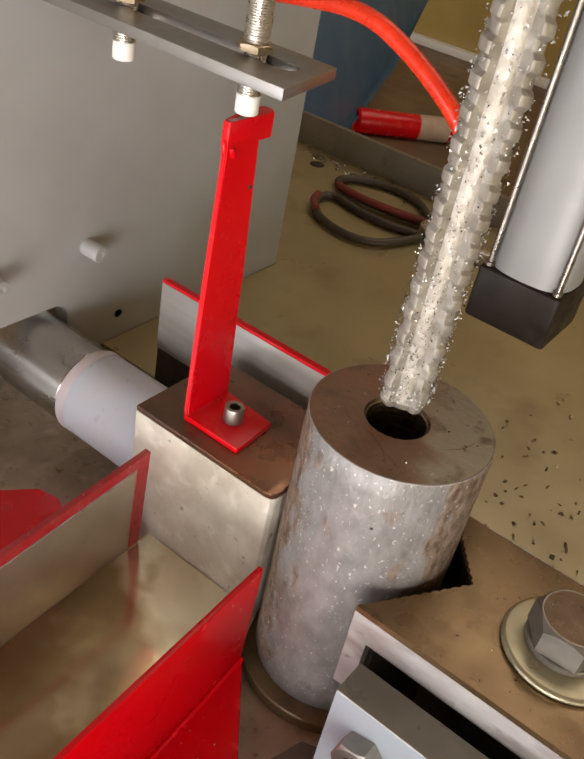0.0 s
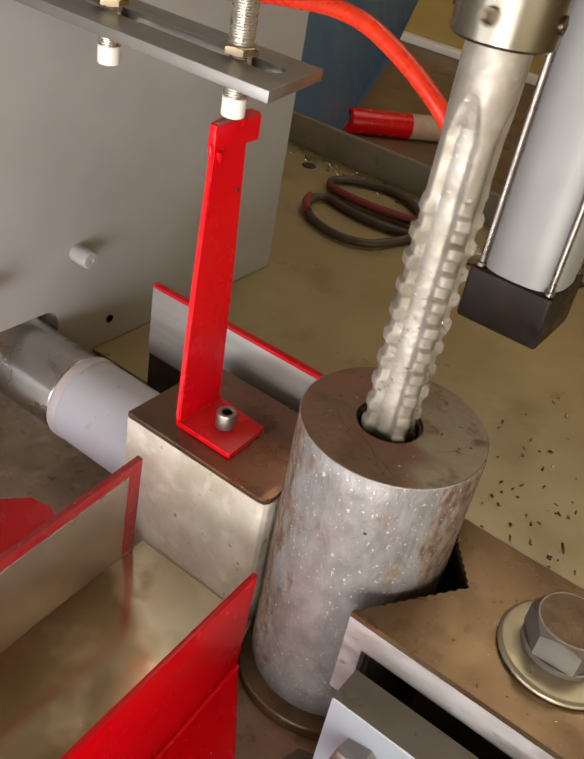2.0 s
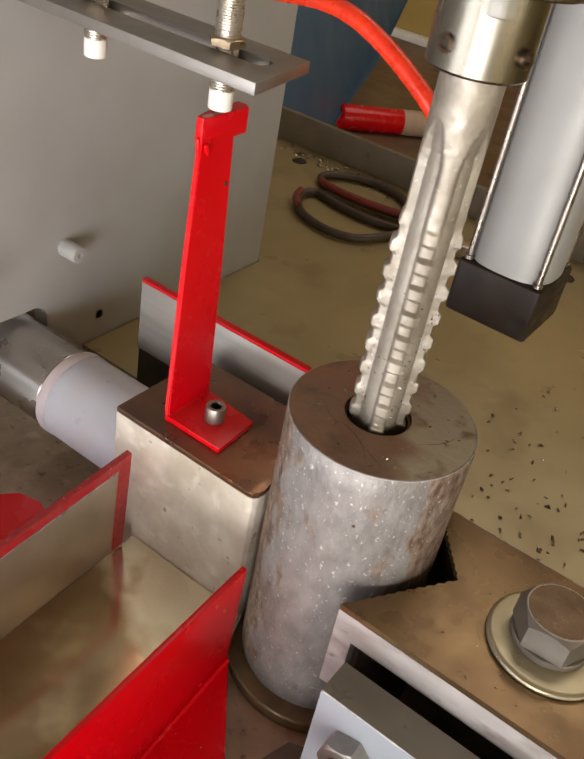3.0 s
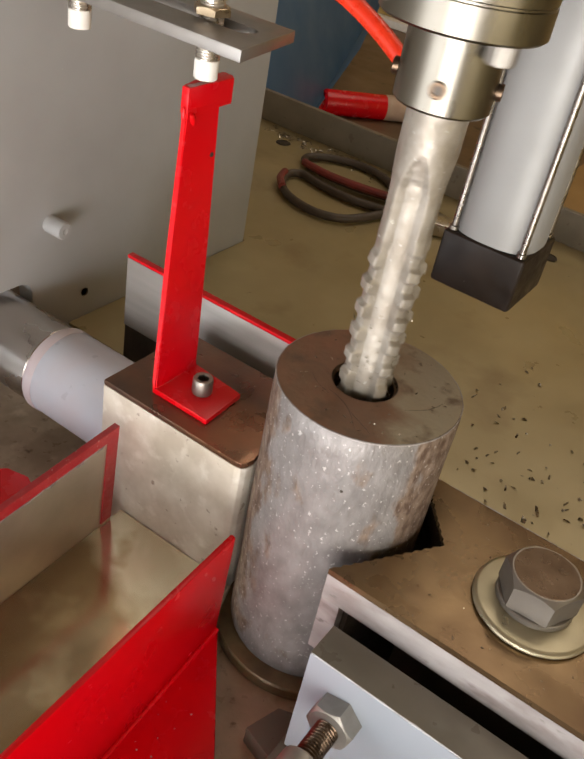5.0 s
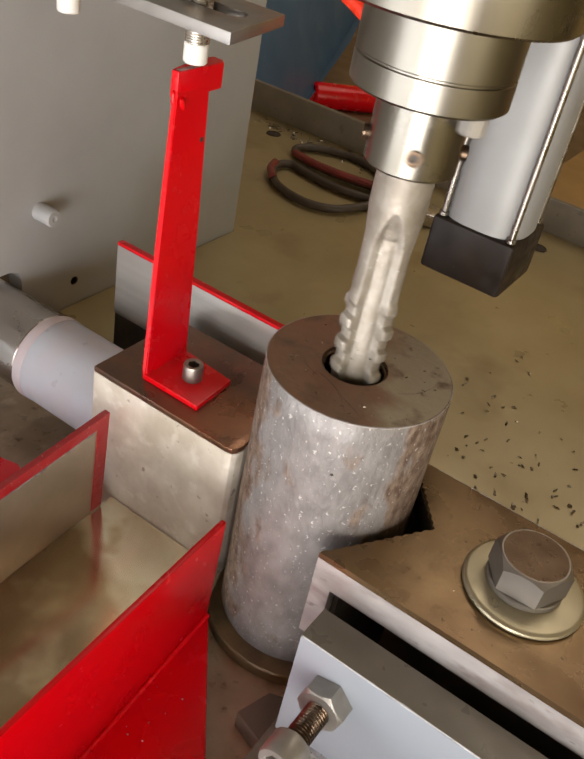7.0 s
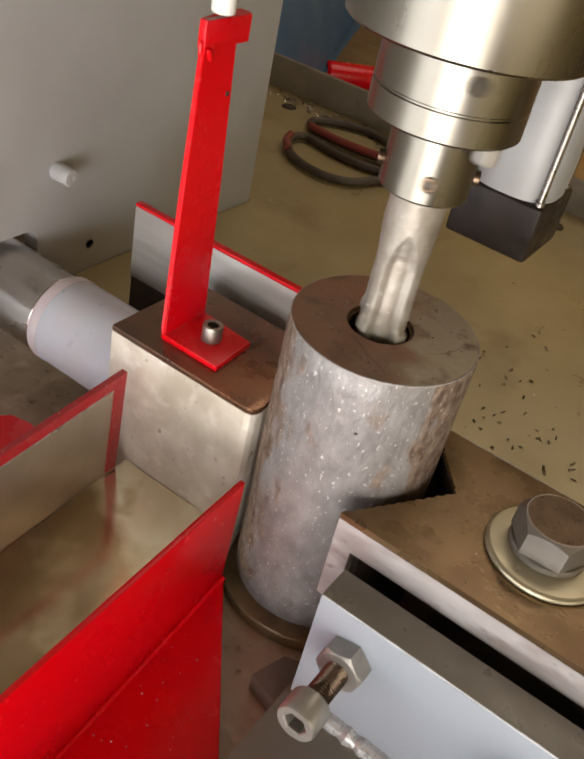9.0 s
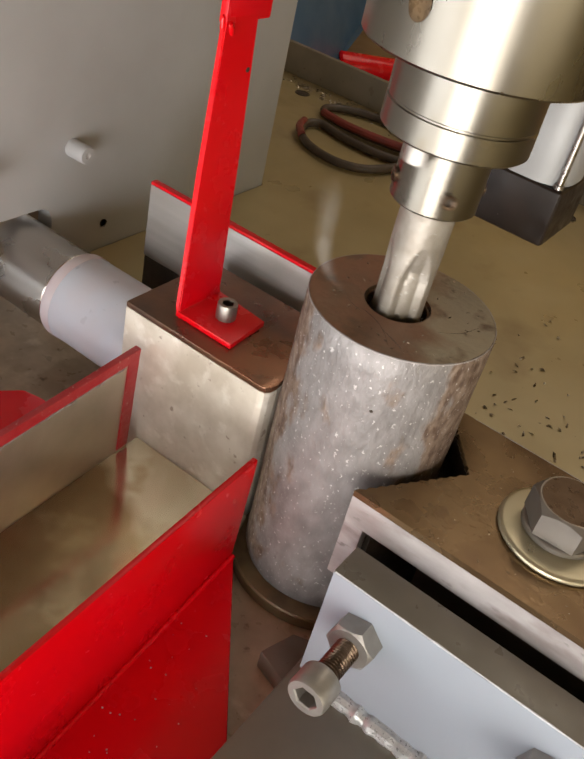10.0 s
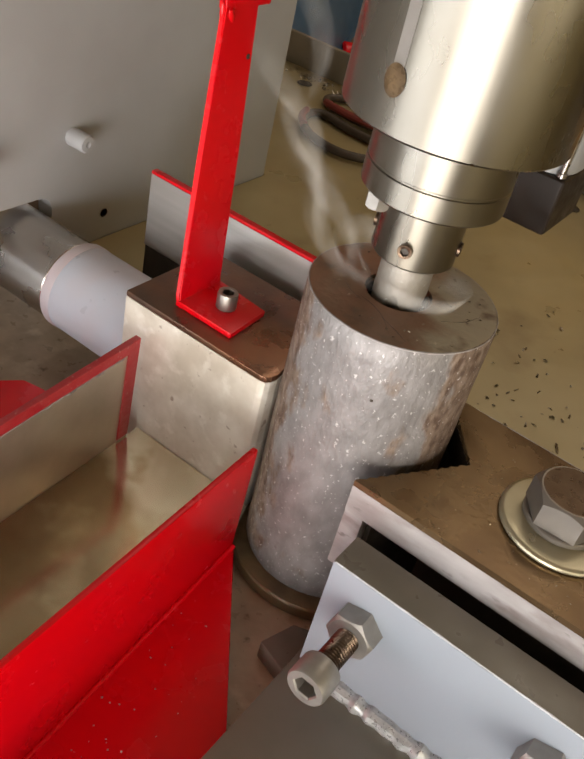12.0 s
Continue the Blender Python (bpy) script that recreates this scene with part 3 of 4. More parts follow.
part("skin_pit", lathe([(0, 0.0003), (0.0005, 0.0003), (0.0008, 0)], 7, pose(0, 0, 0.1726, 0, 0, -67.2) @ Matrix.Translation((0.0399, 0, 0)) @ pose(0, 0, 0, 0, 90, 0)), DARK, work, "small dark pit")

ring = thing("seat_ring", "brown rusty steel seat ring under the bar", "ring")
part("ring", lathe([(0.02, 0.0405), (0.047, 0.0405), (0.0475, 0.0415), (0.0475, 0.047), (0.0468, 0.048), (0.02, 0.048), (0.02, 0.0405)], 72), RUST, ring)

# ---- fixed V-block ----
vb = thing("v_block", "oil-stained steel V-block with serrated notch", "clamp jaw")
VB = [(0.0235, -0.047)]
VB += [(0.30, -0.047), (0.30, 0.037), (0.0248, 0.037)]
for s in (1, -1):
    a, b = ((0.0248, 0.037), (0.0537, 0.0)) if s > 0 else ((0.0537, 0.0), (0.0235, -0.047))
    k = 23
    for i in range(1, k):
        f = i / k
        off = 0.0005 if i % 2 else -0.0005
        VB.append((a[0] + (b[0] - a[0]) * f + off, a[1] + (b[1] - a[1]) * f))
    if s > 0:
        VB.append((0.0537, 0.0))
bm = prism(VB, 0.1245, 0.1385)
# notch faces go near-black: their shade is put into the colour
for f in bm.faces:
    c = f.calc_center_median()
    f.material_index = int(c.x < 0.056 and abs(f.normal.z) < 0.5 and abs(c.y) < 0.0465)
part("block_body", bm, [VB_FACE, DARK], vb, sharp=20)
# near-black liner and lower block carry the shade of notch and slot
part("notch_liner", prism([(0.056, 0.0), (0.0275, 0.0365), (0.034, 0.0365), (0.059, 0.0), (0.0345, -0.039), (0.0285, -0.039)], 0.0611, 0.1243), DARK, vb, "near-black notch wall with its shade painted in")
part("block_foot", prism([(0.0575, -0.038), (0.30, -0.038), (0.30, 0.036), (0.0575, 0.036)], 0.0611, 0.1244), DARK, vb, "recessed lower block painted near-black as the slot's shade")
part("block_cheek", block(0.0236, -0.0469, 0.092, 0.0325, -0.040, 0.1244, 0.0002), VB_FACE, vb, "scraped pale cheek")
part("block_top", prism(VB, 0.1386, 0.1415), VB_TOP, vb, "brown oily top face", sharp=20)
part("pale_edge", tube([(0.026 + 0.27 * i / 30, 0.0369, 0.1413) for i in range(31)], 0.0006, 6, taper=lambda f: 0.6 + 0.6 * noise.noise((f * 40, 0, 0))), VB_FACE, vb, "bright pale back edge")

stop = thing("stop_block", "blue-grey painted stop block with adjusting screws", "stop block")
part("body", block(0.0362, -0.0743, 0.0612, 0.30, -0.0575, 0.1255, 0.0003), BLUEGREY, stop)
# same paint as the body, painted browner for the dimmer light on top
part("top_face", block(0.0362, -0.0743, 0.12552, 0.30, -0.0575, 0.1267, 0.0005), TOP_SHADE_GREY, stop, "grey-brown top of the block, its dim warm light painted in")
# pale bead paints the highlight line along the worn front edge
part("pale_edge", tube([(0.037 + 0.262 * i / 40, -0.0742, 0.1262) for i in range(41)], 0.0006, 6, taper=lambda f: 0.7 + 0.5 * noise.noise((f * 50, 7, 0))), EDGE_HIGHLIGHT, stop, "pale worn front edge with its highlight painted in")
for i, x in enumerate((0.055, 0.136)):
    zc = 0.1035
    m = Matrix.Translation((x, -0.0744, zc)) @ pose(0, 0, 0, 90, 0, 0)
    part("lock_nut", hex_body(0.0185, 0, 0.0088, 0.001, m, 0.25), DULL, stop, "steel hexagon lock nut")
    shank = part("screw_thread", thread(0.0052, 0.0014, 0.031, 0.13, 20, m), BOLT_TOP, stop, "brown threaded shank")
    part("screw_head", socket_head(0.0083, 0.0112, 0.0084, m @ Matrix.Translation((0, 0, 0.0262))), [DULL, BOLT_TOP], shank, "grey socket cap head")
bm = bmesh.new()
pts = smooth_run([(0.05 + 0.01 * i, -0.0755, 0.0618 + 0.0005 * (i % 2)) for i in range(24)], 6)
tube(pts, 0.0044, 10, bm, taper=lambda f: 0.95 + 0.1 * math.sin(f * 190) + 0.22 * noise.noise((f * 60, 2, 0)))
part("weld_bead", bm, WELD, front, "bright rippled weld bead")

hx = thing("hex_bolt", "browned steel hexagon bolt with a yellow zinc washer", "bolt")
part("washer", lathe([(0.009, 0.1417), (0.0251, 0.1417), (0.0256, 0.1421), (0.0258, 0.1429), (0.0255, 0.1438), (0.0247, 0.1444), (0.0238, 0.1446), (0.009, 0.1446), (0.009, 0.1417)], 96, pose(0.0972, -0.0043, 0)), YELLOW_ZINC, hx, "round yellow zinc washer")
part("lock_washer", lathe([(0.009, 0.1447), (0.0158, 0.1447), (0.0163, 0.1452), (0.0163, 0.1472), (0.0158, 0.1477), (0.009, 0.1477)], 64, pose(0.0962, -0.0035, 0)), BOLT_STEEL, hx, "steel spring lock washer")
head = part("hex_head", hex_body(0.0292, 0.1478, 0.1606, 0.0016, pose(0.0962, -0.0035, 0), 0.06), BOLT_STEEL, hx, sharp=18)
part("head_face", lathe([(0, 0.1608), (0.0133, 0.1608), (0.0136, 0.1603)], 48, pose(0.0962, -0.0035, 0)), BOLT_TOP, head, "browned flat bolt face")

# ---- discharge chute ----
chute = thing("discharge_chute", "red painted sheet-steel chute with bare metal inside", "chute")
YB, YE, SL = -0.029, -0.34, 0.1


def zt(y):
    return 0.1212 + SL * (y + 0.025)


def zf(y):
    return ZJ + 0.0786 * (y + 0.0207)


XL, XR, ZJ = -0.1135, -0.0245, 0.0585
part("floor", sheet([(XL, -0.0208, zf(-0.0208)), (XL, YE, zf(YE)), (XR - 0.003, YE, zf(YE)), (XR - 0.003, -0.046, zf(-0.046)), (-0.036, -0.0208, zf(-0.0208))], 0.0025), CHUTE_FLOOR, chute, "bare oily steel chute floor with the jaw's reflection painted pale")
side_wall = part("side_wall", sheet([(XL, -0.0265, zt(-0.0265)), (XL, YE, zt(YE)), (XL, YE, zf(YE) - 0.003), (XL, YB, zf(YB) - 0.003)], 0.0028), CHUTE_IN, chute, "bare steel inside of the chute wall")
part("side_paint", sheet([(XL - 0.0032, -0.0262, zt(-0.0265)), (XL - 0.0032, -0.0292, zf(YB) - 0.003), (XL - 0.0032, YE, zf(YE) - 0.003), (XL - 0.0032, YE, zt(YE))], 0.001), RED, chute)
part("paint_border", sheet([(XL + 0.0006, -0.0263, zt(-0.0263) + 0.0006), (XL + 0.0006, YE, zt(YE) + 0.0006), (XL + 0.0006, YE, zt(YE) - 0.005), (XL + 0.0006, -0.034, zt(-0.034) - 0.005), (XL + 0.0006, -0.0365, zf(-0.0365) + 0.001), (XL + 0.0006, -0.029, zf(-0.029) + 0.001)], 0.0036, 0.0003), RED_EDGE, side_wall, "worn red paint along the wall's edge")
part("outer_wall", sheet([(XR, -0.043, zt(-0.043) + 0.0015), (XR, -0.0458, 0.0565), (XR, YE, 0.0565 + 0.223 * (YE + 0.0478)), (XR, YE, zt(YE) + 0.0015)][::-1], 0.0032, 0.0013), RED, chute)
def za(x, y):
    return 0.059 + 0.044 * (x - XR) + 0.223 * (y + 0.0478)


part("apron", sheet([(x, y, za(x, y)) for x, y in ((XR + 0.0004, -0.0458), (XR + 0.0004, YE), (0.16, YE), (0.111, -0.2125))], 0.003, 0.0009), RED, chute, "red flange outside the wall, strewn with chips")
part("bend", tube([(XR + 0.0008, -0.0468 + (YE + 0.0468) * i / 12, za(XR, -0.0468 + (YE + 0.0468) * i / 12) + 0.0002) for i in range(13)], 0.0013, 16), RED, chute)
bm = bmesh.new()
run = [(XL + 0.0003, y, zt(y) - 0.0062 - 0.0011 * noise.noise((y * 220, 0, 0))) for y in [-0.036 - 0.3 * i / 240 for i in range(241)]]
tube(run, 0.0012, 6, bm, taper=lambda f: 0.2 + 1.2 * abs(noise.noise((f * 90, 3, 0))))
part("paint_edge", bm, VB_FACE, side_wall, "ragged pale edge of the chipped paint")
red_foot = thing("red_chute_foot", "red painted steel foot beside the chute", "bracket")
part("foot", prism([(-0.21, -0.13), (-0.122, -0.13), (-0.122, -0.062), (-0.157, -0.047), (-0.17, -0.05), (-0.19, -0.075)], 0.0405, 0.071, 0.0015), RED, red_foot)

# ---- sensor bracket ----
sb = thing("sensor_bracket", "milled aluminium bracket with a long slot", "bracket")
part("slotted_plate", prism([(-0.2445, -0.004), (-0.0845, -0.004), (-0.0925, 0.0435), (-0.2445, 0.0435), (-0.2445, 0.0268), (-0.1015, 0.0268), (-0.0985, 0.0253), (-0.097, 0.0212), (-0.0985, 0.0172), (-0.1015, 0.0155), (-0.2445, 0.0155)], 0.3062, 0.3112, 0.0004), BRACKET, sb)
part("root_plate", block(-0.2445, 0.0156, 0.3062, -0.23, 0.0267, 0.3112, 0.0003), BRACKET, sb)


def sensor(x, y, z):
    s = thing("proximity_sensor", "nickel threaded proximity sensor with a white tip", "sensor", (x, y, z), "sensors on the slotted bracket")
    part("body", thread(0.0054, 0.0011, 0.024, 0.06, 28, pose(0, 0, 0.0085)), NICKEL, s)
    part("barrel", thread(0.0056, 0.0011, 0.0675, 0.05, 28, pose(0, 0, 0.0325)), NICKEL, s)
    part("tip", lathe([(0, 0), (0.0048, 0), (0.0053, 0.0006), (0.0053, 0.0082), (0.0048, 0.0086), (0, 0.0086)], 32), WHITE_PLASTIC, s, "white plastic sensing tip")
    part("lower_nut", hex_body(0.0142, 0.0183, 0.0213, 0.0004), NICKEL, s)
    part("upper_nut", hex_body(0.0142, 0.0268, 0.0302, 0.0006, None, 0.3), BRONZE, s, "bronze-toned lock nut")
    return s


s1 = sensor(-0.1195, 0.0205, 0.2862)
copy_thing(s1, pose(-0.196, 0.0205, 0.2862, 0, 0, 25))

# ---- pneumatic cylinder ----
pc = thing("pneumatic_cylinder", "white pneumatic cylinder with tie rods and black cap", "pneumatic cylinder")
PX, PY = 0.0012, 0.1085
part("end_cap", block(PX - 0.0212, PY - 0.0212, 0.2087, PX + 0.0212, PY + 0.0212, 0.2365, 0.0022, 3), BLACK, pc, "black cast end cap")
outline = []
for i in range(72):
    a = 2 * math.pi * i / 72
    r = 0.0207 / (abs(math.cos(a)) ** 2.8 + abs(math.sin(a)) ** 2.8) ** (1 / 2.8)
    outline.append((PX + r * math.cos(a), PY + r * math.sin(a)))
part("barrel", prism(outline, 0.2367, 0.85), WHITE_TUBE, pc)
for sx in (-1, 1):
    for sy in (-1, 1):
        part("tie_rod", lathe([(0, 0.2367), (0.0025, 0.2367), (0.0025, 0.2385), (0.0016, 0.2387), (0.0016, 0.85), (0, 0.85)], 16, pose(PX + sx * 0.0176, PY + sy * 0.0176, 0)), TIE, pc, "thin steel tie rod")

hose = thing("air_hose", "bent orange-red plastic air hose", "hose")
part("hose_tube", tube(smooth_run([(-0.053, 0.14, 0.0802), (-0.052, 0.14, 0.15), (-0.053, 0.14, 0.1997), (-0.0518, 0.14, 0.2243), (-0.053, 0.14, 0.2475), (-0.0611, 0.14, 0.265), (-0.0764, 0.14, 0.2803), (-0.0941, 0.14, 0.2927), (-0.1123, 0.14, 0.3027), (-0.1319, 0.14, 0.3105), (-0.1514, 0.14, 0.3132), (-0.1722, 0.14, 0.3119), (-0.21, 0.14, 0.307), (-0.2445, 0.14, 0.30)]), 0.0049, 16), HOSE, hose)

# ---- pliers on the bed ----
pl = thing("pliers", "pliers with dark grips and red inlays", "pliers")
Z = 0.0848
part("lower_handle", tube(smooth_run([(-0.19, 0.402, Z), (-0.2, 0.372, Z), (-0.212, 0.352, Z), (-0.235, 0.343, Z), (-0.265, 0.349, Z), (-0.288, 0.367, Z), (-0.298, 0.39, Z), (-0.290, 0.404, Z), (-0.262, 0.398, Z), (-0.228, 0.396, Z), (-0.196, 0.404, Z)]), 0.0039, 12), PLIER_BLACK, pl)
part("upper_handle", tube(smooth_run([(-0.206, 0.433, Z), (-0.24, 0.425, Z), (-0.272, 0.424, Z), (-0.303, 0.431, Z), (-0.312, 0.447, Z), (-0.295, 0.467, Z), (-0.262, 0.478, Z), (-0.228, 0.468, Z), (-0.2, 0.44, Z)]), 0.0039, 12), PLIER_BLACK, pl)
part("grip_inlay", tube(smooth_run([(-0.2, 0.428, Z + 0.004), (-0.24, 0.42, Z + 0.004), (-0.272, 0.418, Z + 0.004), (-0.302, 0.423, Z + 0.004)]), 0.0036, 10), PLIER_RED, pl, "red soft grip inlay")
part("grip_inlay", tube(smooth_run([(-0.281, 0.357, Z + 0.003), (-0.294, 0.372, Z + 0.003), (-0.300, 0.388, Z + 0.003)]), 0.0036, 10), PLIER_RED, pl, "red soft grip inlay")
part("joint", lathe([(0, 0.0805), (0.014, 0.0805), (0.014, 0.093), (0.011, 0.095), (0, 0.095)], 24, pose(-0.186, 0.418, 0)), STEEL, pl, "steel joint")
part("jaws", prism([(-0.19, 0.408), (-0.155, 0.40), (-0.12, 0.412), (-0.12, 0.422), (-0.155, 0.432), (-0.19, 0.428)], 0.081, 0.093, 0.001), STEEL, pl)

# ---- things beyond the bed ----
tray = thing("side_bench", "dark brown oily bench beyond the machine", "bench")
part("bench_top", block(-1.9, 0.56, -0.16, 1.4, 2.6, -0.12, 0.002), BROWN_FLOOR, tray)
for x, y in ((-1.8, 0.65), (1.3, 0.65), (-1.8, 2.5), (1.3, 2.5)):
    part("leg", block(x - 0.03, y - 0.03, -0.8, x + 0.03, y + 0.03, -0.1605, 0.002), GREY_PAINT, tray)

rt = thing("red_tube", "red plastic tube with a beige label", "tube")
RT = Matrix.Translation((-0.70, 1.12, -0.0962)) @ pose(0, 0, 0, 0, 90, 47)
part("tube_body", lathe([(0, 0), (0.02, 0), (0.0235, 0.005), (0.0235, 0.19), (0.021, 0.195), (0, 0.195)], 40, RT), RED, rt)
part("paper_label", lathe([(0.0237, 0.125), (0.0239, 0.126), (0.0239, 0.185), (0.0237, 0.186)], 40, RT), LABEL, rt, "beige paper label")
part("flap", sheet([(-0.738, 1.10, -0.119), (-0.712, 1.12, -0.119), (-0.742, 1.12, -0.05), (-0.756, 1.10, -0.045)], 0.004), RED, rt)
blue = thing("blue_sheet", "leaning blue painted steel sheet", "sheet")
part("panel", sheet([(-0.613, 0.80, -0.115), (-0.66, 1.0, -0.118), (-0.735, 1.29, -0.03), (-0.846, 1.579, 0.054), (-0.89, 1.65, 0.35), (-0.80, 0.95, 0.35), (-0.66, 0.78, 0.02)], 0.01), BLUE, blue)
yel = thing("ochre_board", "ochre painted board with a pale edge", "board")
part("panel", block(-1.15, 1.93, -0.0995, 1.2, 1.96, 0.9, 0.002), YELLOW, yel)
part("edging", block(-1.15, 1.9, -0.1195, 1.2, 1.99, -0.1, 0.002), WHITE_PLASTIC, yel, "pale edging strip")

card = thing("ochre_sheet", "ochre brown sheet lying on the dark bench", "sheet")
part("sheet_body", block(-0.25, 0.75, -0.1196, 0.7, 1.85, -0.112, 0.002), OCHRE_SHEET, card)

# ---- chips on the bed ----
rng = random.Random(4)


def chips(name, label, count, region, top, size):
    bm = bmesh.new()
    for _ in range(count):
        x, y = region(rng)
        if x is None:
            continue
        l, w, a = rng.uniform(0.5, 1.6) * size, rng.uniform(0.25, 0.6) * size, rng.uniform(0, math.pi)
        h = rng.uniform(0.2, 0.6) * size
        m = pose(x, y, top + h * 0.4, rng.uniform(-25, 25), rng.uniform(-25, 25), math.degrees(a))
        vs = [bm.verts.new(m @ Vector(p)) for p in ((-l, -w, 0), (l * 0.6, -w * 0.7, h * 0.2), (l, w * 0.6, 0), (-l * 0.5, w, h * 0.3), (0, 0, h))]
        for q in ((0, 1, 4), (1, 2, 4), (2, 3, 4), (3, 0, 4), (3, 2, 1, 0)):
            bm.faces.new([vs[i] for i in q])
    return tagged(part(name, bm, CHIP), label, "chips", kind="stuff")


chips("metal_chips", "small bright and dark steel chips on the bed", 110, lambda r: (r.gauss(0.05, 0.055), 0.072 + abs(r.gauss(0.06, 0.06))), 0.0802, 0.0019)
chips("fine_swarf", "pale swarf along the bed's back edge", 150, lambda r: (r.uniform(-0.40, -0.24), 0.485 + r.gauss(0, 0.008)), 0.0802, 0.0022)
chips("jaw_chips", "tiny bright chips on the jaw top", 22, lambda r: (r.uniform(-0.125, -0.06), r.uniform(-0.015, 0.04)), 0.1378, 0.0006)
chips("block_chips", "tiny chips on the V-block top", 60, lambda r: (r.uniform(0.06, 0.15), r.uniform(-0.044, 0.034)), 0.1415, 0.0006)
chips("bar_chips", "tiny chips on the sawn end of the bar", 40, lambda r: (lambda a, q: (q * math.cos(a), q * math.sin(a)))(r.uniform(0, 6.28), r.uniform(0.018, 0.038)), 0.2, 0.0008)

bm = bmesh.new()
for _ in range(90):
    x, y = rng.uniform(-0.02, 0.05), rng.uniform(-0.18, -0.075)
    if x > -0.02 + (-0.06 - y) * 0.6:
        continue
    r = rng.uniform(0.00015, 0.0005)
    lathe([(0, 0), (r, 0.0001), (r * 0.7, r * 0.6), (0, r * 0.8)], 6, pose(x, y, za(x, y) + 0.0002, 0, 0, rng.uniform(0, 90)), bm)
tagged(part("flange_chips", bm, WELD), "tiny bright chips on the red flange", "chips", kind="stuff")

# ---- spindle: everything below is at its place for a collar underside at height 0 ----
PITCH, THREAD_LEN, NECK = 0.0108, 0.159, 0.0515
spindle = thing("tapping_spindle", "bright steel tapping spindle holding a fluted tap", "spindle")


def tap_mesh():
    bm = bmesh.new()
    segs, rings = 112, []
    n = 560
    top = -0.0
    for k in range(n + 1):
        z = top - k / n * (NECK + THREAD_LEN)
        ring = []
        d = -z - NECK
        grow = max(0.0, min(1.0, (d + 0.008) / 0.024))
        grow = grow * grow * (3 - 2 * grow)
        crest = 0.0133 - 0.0019 * max(0, d) / THREAD_LEN
        root = 0.0112 - 0.0006 * max(0, d) / THREAD_LEN
        for s in range(segs):
            a = 2 * math.pi * s / segs
            ph = ((z + PITCH * a / (2 * math.pi)) / PITCH) % 1.0
            tooth = max(0.0, min(1.0, 0.5 + 1.05 * math.cos(2 * math.pi * (ph - 0.5)) + 0.22 * noise.noise((a * 2.5, 0, z * 420))))
            r = 0.0109 + (root - 0.0109 + (crest - root) * tooth) * grow
            rel = (a + math.pi / 4) % (math.pi / 2) - math.pi / 4
            wide = 0.57 * min(1.0, math.sqrt(max(0.0, (-z - 0.0148) / 0.016)))
            if wide > 0.02 and abs(rel) < wide:
                q = 1 - (rel / wide) ** 2
                depth = 0.0025 * min(1.0, (-z - 0.0148) / 0.012)
                r = r - (r - 0.0109 + depth) * min(1.0, q * (1.5 + 0.6 * grow))
            if k > n - 8:
                r *= 1 - 0.02 * (k - n + 8)
            ring.append(bm.verts.new((r * math.cos(a), r * math.sin(a), z)))
        rings.append(ring)
    for p, q in zip(rings, rings[1:]):
        for s in range(segs):
            bm.faces.new((p[s], q[s], q[(s + 1) % segs], p[(s + 1) % segs]))
    bm.faces.new(rings[-1])
    return bm


part("tap", tap_mesh(), TAP, spindle, "fluted tap with coarse thread teeth", sharp=27)
bm = bmesh.new()
for _ in range(1100):
    z = -0.07 - 0.138 * rng.random() ** 0.7
    a, r, q = rng.uniform(0, 2 * math.pi), rng.uniform(0.0088, 0.0118), rng.uniform(0.0002, 0.00065)
    m = pose(r * math.cos(a), r * math.sin(a), z, rng.uniform(0, 360), rng.uniform(0, 360), 0)
    vs = [bm.verts.new(m @ Vector(p)) for p in ((-q, -q * 0.5, 0), (q, -q * 0.4, 0), (q * 0.3, q * 0.8, 0), (0, 0, q))]
    for f in ((0, 1, 3), (1, 2, 3), (2, 0, 3), (2, 1, 0)):
        bm.faces.new([vs[i] for i in f])
part("stuck_swarf", bm, CHIP, spindle, "glittering swarf stuck in the tap's flutes")
collar = part("collar", lathe([(0.0109, 0.0004), (0.0158, 0), (0.0168, 0.001), (0.0168, 0.0264), (0, 0.0264)], 72), CHUCK, spindle, "turned collar with four set screws")
flange = part("flange", lathe([(0, 0.0265), (0.0268, 0.0265), (0.0277, 0.0274), (0.0277, 0.0364), (0.0272, 0.0368), (0.0272, 0.0374), (0.0276, 0.0378), (0.0276, 0.062), (0, 0.062)], 96), CHUCK, spindle, "turned flange with a parting groove")
for q in range(4):
    m = pose(0, 0, 0.0085, 0, 0, 90 * q) @ Matrix.Translation((0.0166, 0, 0)) @ pose(0, 0, 0, 0, 90, 0)
    part("set_screw", socket_head(0.0029, 0.0022 if q % 2 else 0.0012, 0.0031, m), [BOLT_TOP, DARK], collar, "dark socket set screw")
for a in (45, 225):
    part("flange_bolt", hex_body(0.0085, 0, 0.0062, 0.0006, pose(0, 0, 0, 0, 0, a) @ Matrix.Translation((0.0222, 0, 0.0264)) @ pose(0, 0, 0, 180, 0, 0)), DULL, flange, "small bolt head under the flange")
part("pin_hole", lathe([(0, 0.0006), (0.003, 0.0006), (0.0034, 0.0001)], 20, pose(0, 0, 0.047, 0, 0, 10) @ Matrix.Translation((0.0274, 0, 0)) @ pose(0, 0, 0, 0, 90, 0)), DARK, flange, "dark pin hole")

swarf = thing("clinging_swarf", "wet glittering steel swarf clinging to the tap", "swarf")
bm = bmesh.new()
